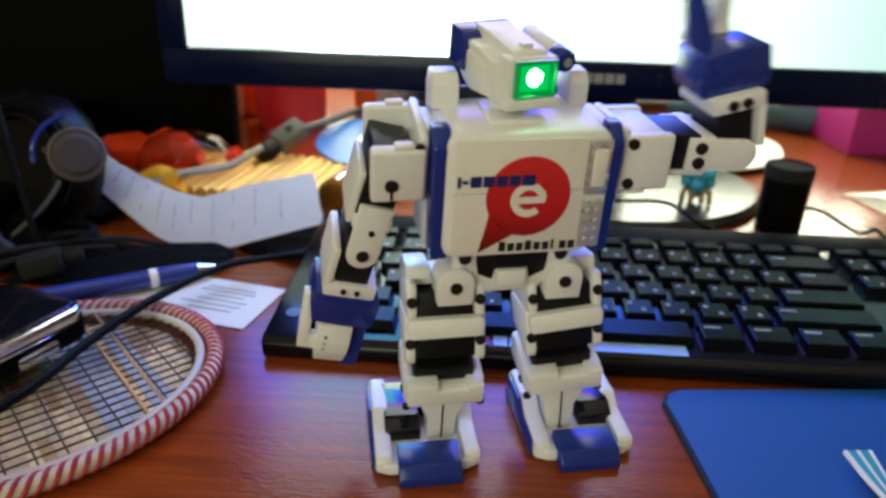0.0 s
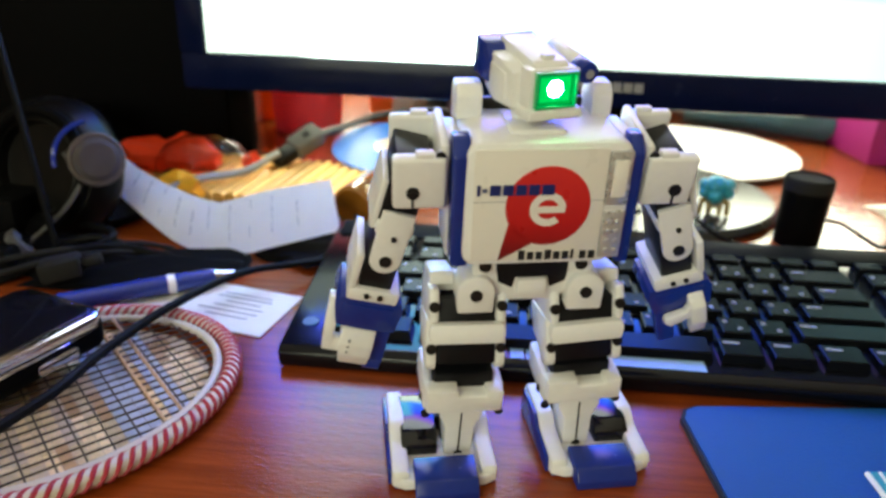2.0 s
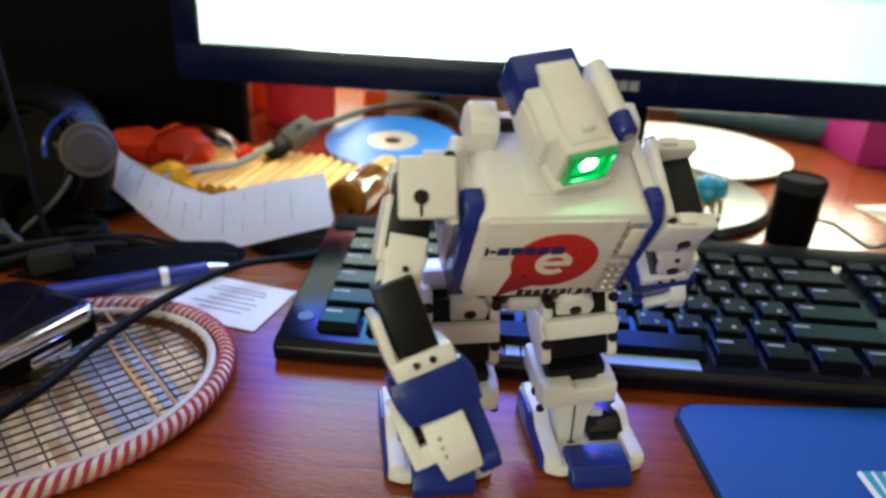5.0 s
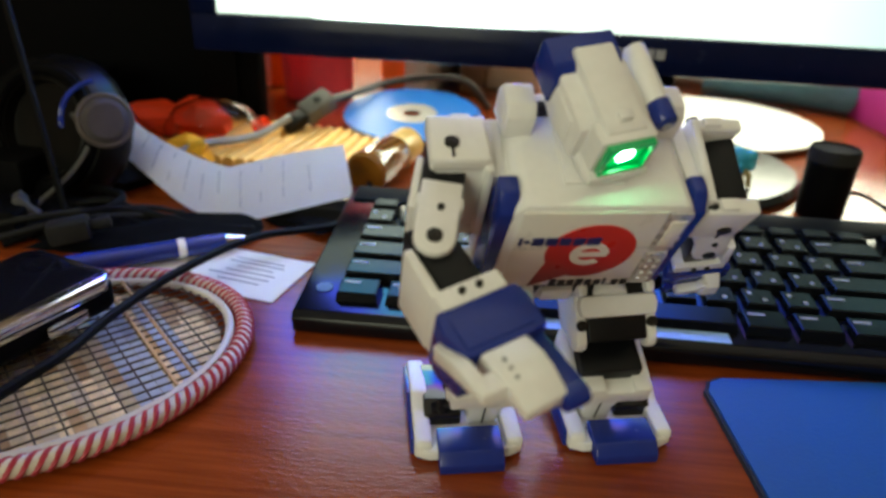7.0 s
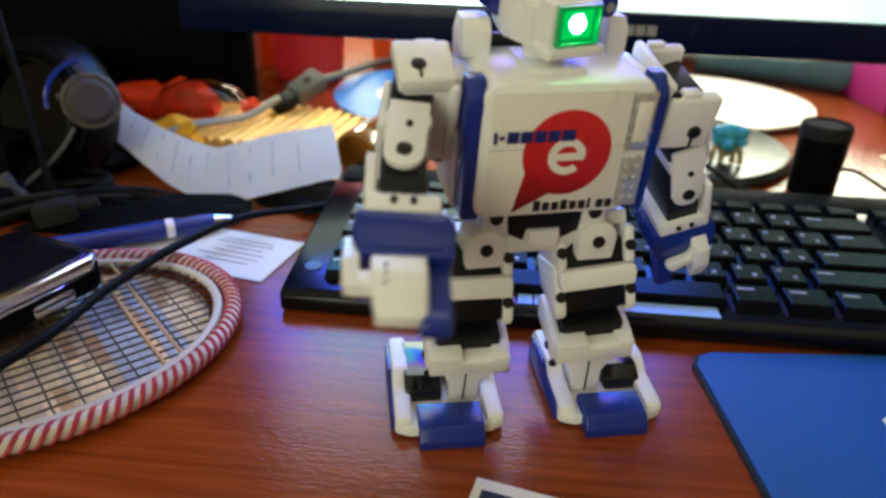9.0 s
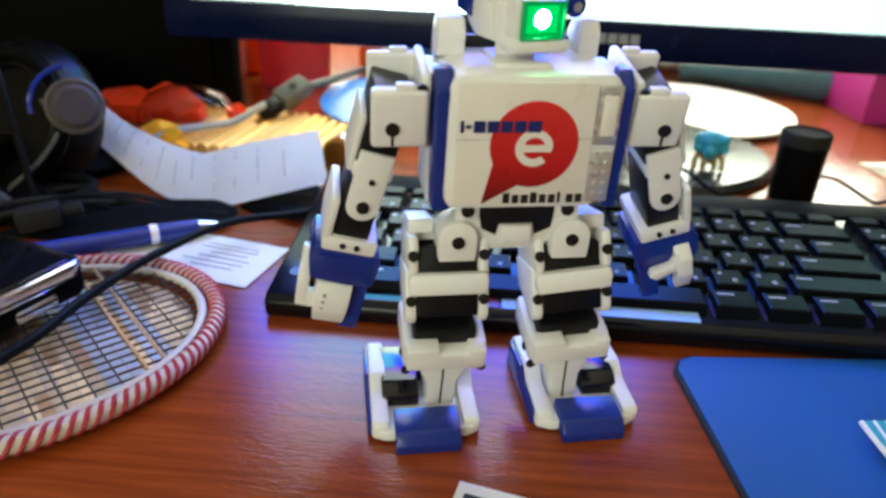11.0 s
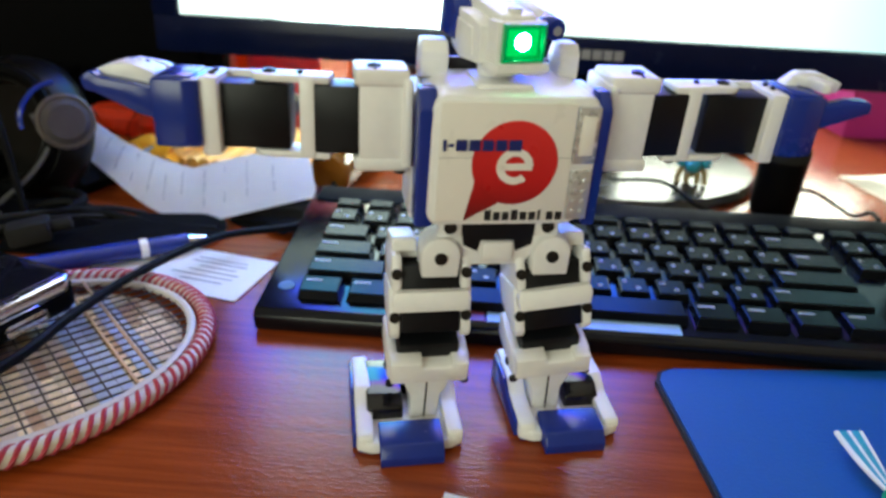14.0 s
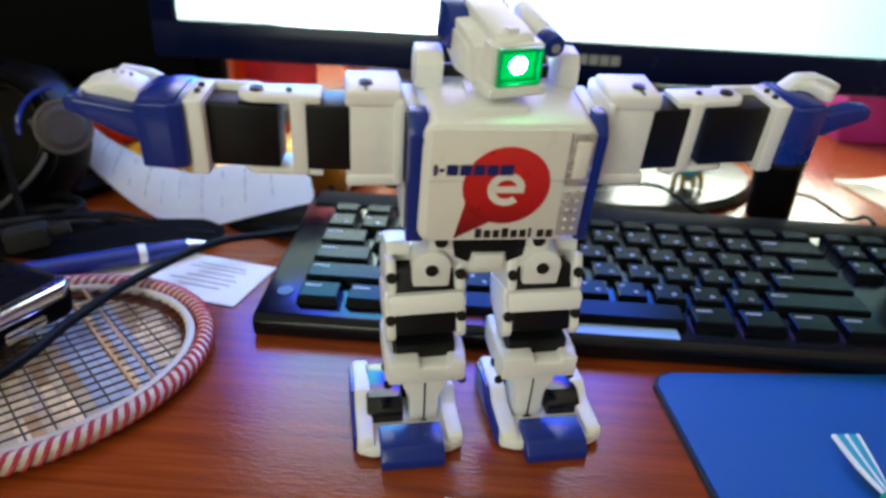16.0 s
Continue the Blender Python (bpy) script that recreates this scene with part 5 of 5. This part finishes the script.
def build_front():
    turn = Matrix.Rotation(radians(6.0), 2)
    out = [Vector((0.1675, -0.0208)) + turn @ Vector(q) for q in ((0, -0.2), (0, -0.009), (0.003, -0.003), (0.009, 0), (0.212, 0), (0.218, -0.003), (0.221, -0.009), (0.221, -0.2))]
    out = [(v.x, v.y) for v in out]
    root = thing("mouse_pad", "blue cloth mouse pad with dark foam edge", "mouse pad")
    bm = B(); prism(bm, out, "z", 0.0, 0.0024)
    part("foam", bm, PADEDGE, root)
    cx, cy = 0.29, -0.11
    bm = B(); prism(bm, [(cx + (x - cx) * 0.988, cy + (y - cy) * 0.988) for x, y in out], "z", 0.0022, 0.0032)
    part("cloth_top", bm, PAD, root)
    # striped brush toy
    root = thing("small_brush", "small brush with teal and white bristles and green grip", "brush", pose(0.236, -0.0975, 0.0075, 0, 0, 6))
    for i in range(7):
        bm = B(); tube(bm, [(0, 0, 0), ((i - 3) * 0.0011, 0.016, 0.001), ((i - 3) * 0.0016, 0.031, 0.003)], 0.0011, 6, n=3)
        part("bristle", bm, PLATE if i % 3 == 0 else TEAL, root)
    bm = B(); cyl(bm, (0, -0.004, 0), "y", 0.0042, 0.012, 16, bevel=0.001)
    part("grip", bm, GREENP, root)
    root = thing("printed_card", "white card with a black printed panel at the desk edge", "card", pose(0.08, -0.1045, 0.0003, 0, 0, -13))
    bm = B(); box(bm, 0, 0.05, -0.07, 0, 0, 0.0005)
    part("sheet", bm, PAPER, root, smooth=False)
    bm = B(); box(bm, 0.003, 0.047, -0.06, -0.005, 0.00045, 0.0007)
    part("black_panel", bm, INK, root, smooth=False)


REDTAPE = mat("red_tape", (0.36, 0.03, 0.055), 0.55, grain=0.1, scale=300)
STRAW = mat("straw", (0.72, 0.56, 0.33), 0.55, grain=0.25, scale=300, bump=0.2, vary=0.3)
DARKSTRAW = mat("dark_straw", (0.42, 0.26, 0.13), 0.55, grain=0.25, scale=300, bump=0.2, vary=0.3)
PALEBLUE = mat("pale_blue_straw", (0.45, 0.5, 0.6), 0.55, grain=0.12, scale=300, vary=0.15)
PLUGGREY = mat("plug_grey", (0.14, 0.14, 0.135), 0.7, spec=0.2, grain=0.15, scale=200)
CLOTH = mat("black_cloth", (0.003, 0.003, 0.0035), 0.85, spec=0.06, grain=0.4, scale=150, bump=0.4)
CUPBROWN = mat("ear_cup_brown", (0.0025, 0.0022, 0.002), 0.35, spec=0.16, grain=0.2, scale=80)
PADGREY = mat("ear_pad_grey", (0.06, 0.052, 0.056), 0.8, spec=0.15, grain=0.15, scale=120, bump=0.3)
PIPING = mat("pale_brown_edge", (0.075, 0.06, 0.055), 0.5, grain=0.1, scale=150)
HEAP = mat("dull_dark_grey", (0.016, 0.0155, 0.015), 0.75, spec=0.12, grain=0.2, scale=150)
GREYDARK = mat("dark_grey_plastic", (0.06, 0.06, 0.065), 0.45, grain=0.1, scale=200)
GREYPALE = mat("pale_grey_card", (0.4, 0.36, 0.36), 0.6, grain=0.1, scale=40)
TEALDULL = mat("dull_teal_cloth", (0.12, 0.3, 0.4), 0.8, grain=0.15, scale=80, bump=0.3)


build_room()
build_desk()
build_monitor()
build_keyboard()
build_mat()
build_racket()
build_phone()
build_pen()
build_card()
build_receipt()
build_headphones()
build_wrappers()
build_bamboo()
build_disc("compact_disc", "shiny blue compact disc lying on the mat", (-0.006, 0.325, 0.018, 7, 0, 0), DISC)
build_bottle()
build_cables()
build_back()
build_front()


# ---- movement ----
# seconds; hip shift x, y, z in mm; body pitch, roll, yaw; arm swing, spread, elbow of either side; foot shift of either side
ROBOT_ROWS = [
    (0, 3, -1.5, 0.5, 6.2, -0.4, 1.5, -8, 15, 0, 180, 92, -104, 4, 1.8, 3.8, 2.5),
    (0.2, 3.8, -1.2, 0.2, 6.8, -0.6, 1.8, -8, 15, 0, 170, 86, -52, 5.2, 1.8, 3.9, 2.5),
    (0.4, 4.6, -0.9, 0, 7.3, -0.9, 2, -8, 15, 0, 158, 68, -14, 6.4, 1.8, 4, 2.5),
    (0.5, 4.9, -0.7, -0.2, 7.5, -1, 2.2, -8, 15, 0, 150, 74, -11, 7, 1.8, 4, 2.6),
    (0.7, 5.3, -0.7, 0.3, 6.4, -0.9, 1.4, -8, 15, 0, 75, 72, 0, 7.1, 1.8, 3.7, 2.3),
    (0.9, 5.7, -0.7, 0.7, 5.3, -0.8, 0.6, -8, 15, 0, 52, 42, -4, 7.2, 1.7, 3.4, 2.1),
    (1, 5.9, -0.7, 0.9, 4.7, -0.7, 0.2, -8, 15, 0, 36, 30, 0, 7.2, 1.7, 3.2, 2),
    (1.2, 5.3, 0.3, 0.7, 3.9, -0.7, -0.2, -8, 15, 0, 8, 17, 2, 6.1, 1.5, 3.3, 2.1),
    (1.5, 4.6, 1.7, 0.5, 2.7, -0.8, -0.9, -8, 15, 0, -11, 18, -1, 4.4, 1.3, 3.5, 2.4),
    (2, 4.9, 1.9, 1.1, 5.1, -0.9, -1.6, -8, 15, 0, -11, 18, -1, 3.9, 1.1, 3.2, 2.2),
    (2.5, 4.1, 1.6, 0.9, 3.3, -0.9, -1.4, -8, 15, 0, -11, 18, -1, 3.7, 1.1, 3.4, 2.4),
    (3, 3.4, -0.5, 2.1, 3.5, -0.9, -1.1, -8, 15, 0, -11, 18, -1, 3.7, 1.6, 3.4, 2.6),
    (3.5, 3.6, 0.3, 1.2, 2.9, -0.8, -0.9, -8, 15, 0, -11, 18, -1, 3.6, 2, 3.4, 2.2),
    (3.8, 2.9, -0.1, 0.8, 6.5, -1.2, 1, -8, 15, 0, -11, 18, -1, 2.9, 3.4, 3.1, 1.8),
    (4, 2.4, -0.4, 0.5, 8.8, -1.5, 2.3, 10, 13, -9, -11, 18, -1, 2.5, 4.4, 3, 1.6),
    (4.2, 0.7, 2.1, 4.5, 25.8, 0.2, 1.8, 29, 11, -19, -11, 18, -1, 2.8, 4.1, 2.9, 1.5),
    (6.3, 6.2, -0.8, -7.2, 31, -0.7, 0.6, 91, 12.5, -37.5, -11, 18, -1, 5.5, 0.4, 1.7, 0.3),
    (6.5, 6.2, -0.8, -7.2, 31, -0.7, 0.6, 84.7, 13.5, -37.8, -11, 18, -1, 5.8, 0.1, 1.6, 0.2),
    (6.75, 6.2, -0.8, -7.2, 31, -0.7, 0.6, 94, 12.5, -38, -11, 18, -1, 5.8, 0.1, 1.6, 0.2),
    (7, 4.7, -1.3, -6.2, 31, 0.7, 0.9, 94.8, 12.1, -35.5, -11, 18, -1, 5.7, 0, 1.5, 0.2),
    (7.2, 4.6, -1.2, -4.4, 29.4, 0.1, 0.8, 86, 13, -38, -11, 18, -1, 5.1, 0, 1.6, 0.5),
    (7.3, 4.5, -1, -2.6, 27.9, -0.5, 0.8, 81.8, 13.1, -39.6, -11, 18, -1, 4.9, -0.1, 1.7, 0.6),
    (7.4, 3.6, -2.6, -0.8, 21.4, 0.2, 1.5, 80.8, 13.4, -38.7, -11, 18, -1, 4.5, -0.1, 1.8, 0.7),
    (7.6, 2.6, -4.3, 0.9, 14.9, 0.9, 2.2, 79.8, 13.7, -37.7, -11, 18, -1, 4.1, -0.1, 1.9, 0.8),
    (8, 2.3, -3.6, -1.9, 7, -0.4, 6.2, 74.1, 19.6, -42.4, -11, 18, -1, 3.3, -0.3, 2.4, 0.5),
    (8.5, 1.6, -3.6, 0.4, 8.5, 0.6, 3.6, 75.5, 13.6, -36.3, -11, 18, -1, 3.1, -0.5, 2.5, 1),
    (8.8, 2, -2.7, -1.2, 6.7, -0.4, 4.3, 75.5, 13.6, -36.3, -11, 18, -1, 3, -0.4, 2.5, 0.8),
    (9, 1.6, -3.1, -1.1, 7, -0.5, 4.8, 72, 14, -5, -11, 18, -1, 2.9, -0.3, 2.4, 0.6),
    (9.2, 1.6, -2.4, 0.7, 6.5, -0.2, 3.8, 46, 14, 0.4, -11, 18, -1, 2.7, -0.3, 2.3, 0.6),
    (11.3, 0.4, -0.2, -0.2, 1.7, -0.2, -0.2, -8, 15, 0, -11, 18, -1, 0.4, -0.1, 0.2, 0.1),
    (12, 0.6, 0.5, -0.4, 0, 0.1, -0.1, -8, 15, 0, -11, 18, -1, 0.4, -0.5, 0.2, -0.3),
    (12.5, 0, 0, 0, 0, 0, 0, -8, 15, 0, -11, 18, -1, 0, 0, 0, 0),
    (13, 0.3, 0.1, -0.6, 0.4, 0.3, -0.3, -8, 15, 0, -11, 18, -1, 0.2, -0.1, 0, 0),
    (13.2, 0.4, -0.2, -0.5, 0.9, 0.3, -0.4, -8, 15, 0, -11, 18, -1, 0.1, 0.1, -0.1, 0),
    (13.5, 0.7, -0.6, -0.4, 1.6, 0.2, -0.5, 45, 14, -2, 46, 8, -2, -0.1, 0.3, -0.2, 0.1),
    (13.8, 0.1, -1.3, -0.2, 1.6, 0.3, -0.3, 95, 30, 8, 75, 40, 5, -0.2, -0.1, -0.2, 0.1),
    (14, -0.4, -1.7, 0, 1.5, 0.4, -0.2, 93, 100, -4, 88, 93, -5, -0.3, -0.4, -0.1, 0.1),
    (14.2, -5.2, -4.5, 1.6, -0.3, 0.9, 1.6, 112, 92, -12, 112, 92, -8, -0.2, -0.2, -0.6, 0.2),
    (14.3, -8.6, -4.2, 1.3, -0.1, 1.3, 1.6, 135, 112, -28, 135, 112, -12, -0.2, -0.2, -0.8, 0.3),
    (14.4, -12, -3.9, 1.1, 0.2, 1.8, 1.5, 164, 135, -42, 164, 135, -40, -0.1, -0.1, -1, 0.3),
    (14.5, -15.5, -1.5, -1.1, 1.6, 2.8, 2.1, 178, 154, -54, 180, 144, -36, -0.1, 0, -1.2, 0.4),
    (14.7, -16.6, -1.7, -1.1, 1.2, 2.6, 1.9, 180, 171, -54, 180, 161, -33, -0.5, 0, -2.1, 0.2),
    (15, -18.4, -1.9, -1.1, 0.7, 2.4, 1.6, 180, 171, -53, 180, 162, -32, -1, 0.1, -3.4, -0.2),
    (15.3, -17.7, -1.9, -1.1, 0.4, 2.2, 1.5, 180, 173, -43, 180, 164, -26, -1.2, 0, -3.9, -0.3),
    (15.5, -17.3, -1.8, -1.1, 0.2, 2, 1.5, 176, 163, -10, 177, 156, 6, -1.4, 0, -4.2, -0.4),
    (15.7, -10.2, -4.8, 0.6, 0.7, 0.4, 0.8, 132, 126, -18, 132, 130, -15, -0.8, 0.2, -5.6, -0.8),
    (15.8, -7.6, -3.5, 0.6, 4.2, 0.2, -0.2, 112, 106, -6, 112, 106, -5, -0.6, 0.4, -6.3, -1),
    (16, -2.4, -0.8, 0.6, 11.1, -0.3, -2.1, 92, 93, 3, 90, 95, 0, 0, 0.6, -7.6, -1.4),
]
HIP = (-2.5, 0.0, 78.0)


def T(x, y, z):
    return Matrix.Translation((x * MM, y * MM, z * MM))


def arm_poses(body, s, swing, spread, elbow):
    sh = body @ T(s * 32.0, -1, 43.5) @ pose(0, 0, 0, -swing, 0, 0)
    up = sh @ T(s * 12.5, 0, -1) @ pose(0, 0, 0, 0, -s * spread, 0)
    fo = up @ T(0, 0, -32) @ pose(0, 0, 0, 0, -s * elbow, 0)
    return sh, up, fo


def along(p, q, at):
    """A frame at a point with z from p to q and x kept to the side."""
    z = (q - p).normalized()
    y = z.cross(Vector((1, 0, 0))).normalized()
    x = y.cross(z)
    m = Matrix((x, y, z)).transposed().to_4x4()
    m.translation = at
    return m


def leg_poses(body, s, fx, fy):
    foot = T(s * 31 + fx, fy, 0)
    ankle = foot @ Vector((-s * 6.5 * MM, 0, 9 * MM))
    hip = body @ Vector(((-22.0 if s < 0 else 21.0) * MM, 0, -2 * MM))
    d = hip - ankle
    a, b, c = 36 * MM, 33 * MM, min(d.length, 68.9 * MM)
    cos = (a * a + c * c - b * b) / (2 * a * c)
    off = a * math.sqrt(max(0.0, 1 - cos * cos))
    u = d.normalized()
    fwd = Vector((0, -1, 0))
    fwd = (fwd - u * fwd.dot(u)).normalized()
    knee = ankle + u * a * cos + fwd * off
    return foot, along(ankle, knee, ankle), along(knee, hip, hip), body @ T(-19.4 if s < 0 else 19.6, 0, 0)


def head_nod(t):
    """The head nods down while the robot bows."""
    return float(np.interp(t, (0, 3.8, 4.2, 6.3, 7.2, 7.6, 16), (0, 0, 2, 5, 5, 0, 0)))


def motions(robot):
    root, torso, pelvis, head, arms, legs = robot
    rows = {}
    for t, hx, hy, hz, pitch, roll, yaw, a1, a2, a3, b1, b2, b3, fax, fay, fbx, fby in ROBOT_ROWS:
        body = T(HIP[0] + hx, HIP[1] + hy, HIP[2] + hz) @ pose(0, 0, 0, pitch, roll, yaw)
        rows.setdefault(torso, []).append((t, body @ T(2.5, 0, 0)))
        rows.setdefault(pelvis, []).append((t, body @ T(2.5, 0, 0)))
        rows.setdefault(head, []).append((t, body @ T(0.2, 1, 55.6) @ pose(0, 0, 0, head_nod(t), 0, 14) @ T(0, 6, 0)))
        for arm, s, angles in ((arms[0], -1, (a1, a2, a3)), (arms[1], 1, (b1, b2, b3))):
            for ob, m in zip(arm, arm_poses(body @ T(2.5, 0, 0), s, *angles)):
                rows.setdefault(ob, []).append((t, m))
        for leg, s, f in ((legs[0], -1, (fax, fay)), (legs[1], 1, (fbx, fby))):
            for ob, m in zip(leg, leg_poses(body, s, *f)):
                rows.setdefault(ob, []).append((t, m))
    for ob, r in rows.items():
        walk(ob, r)


robot = build_robot()
motions(robot)
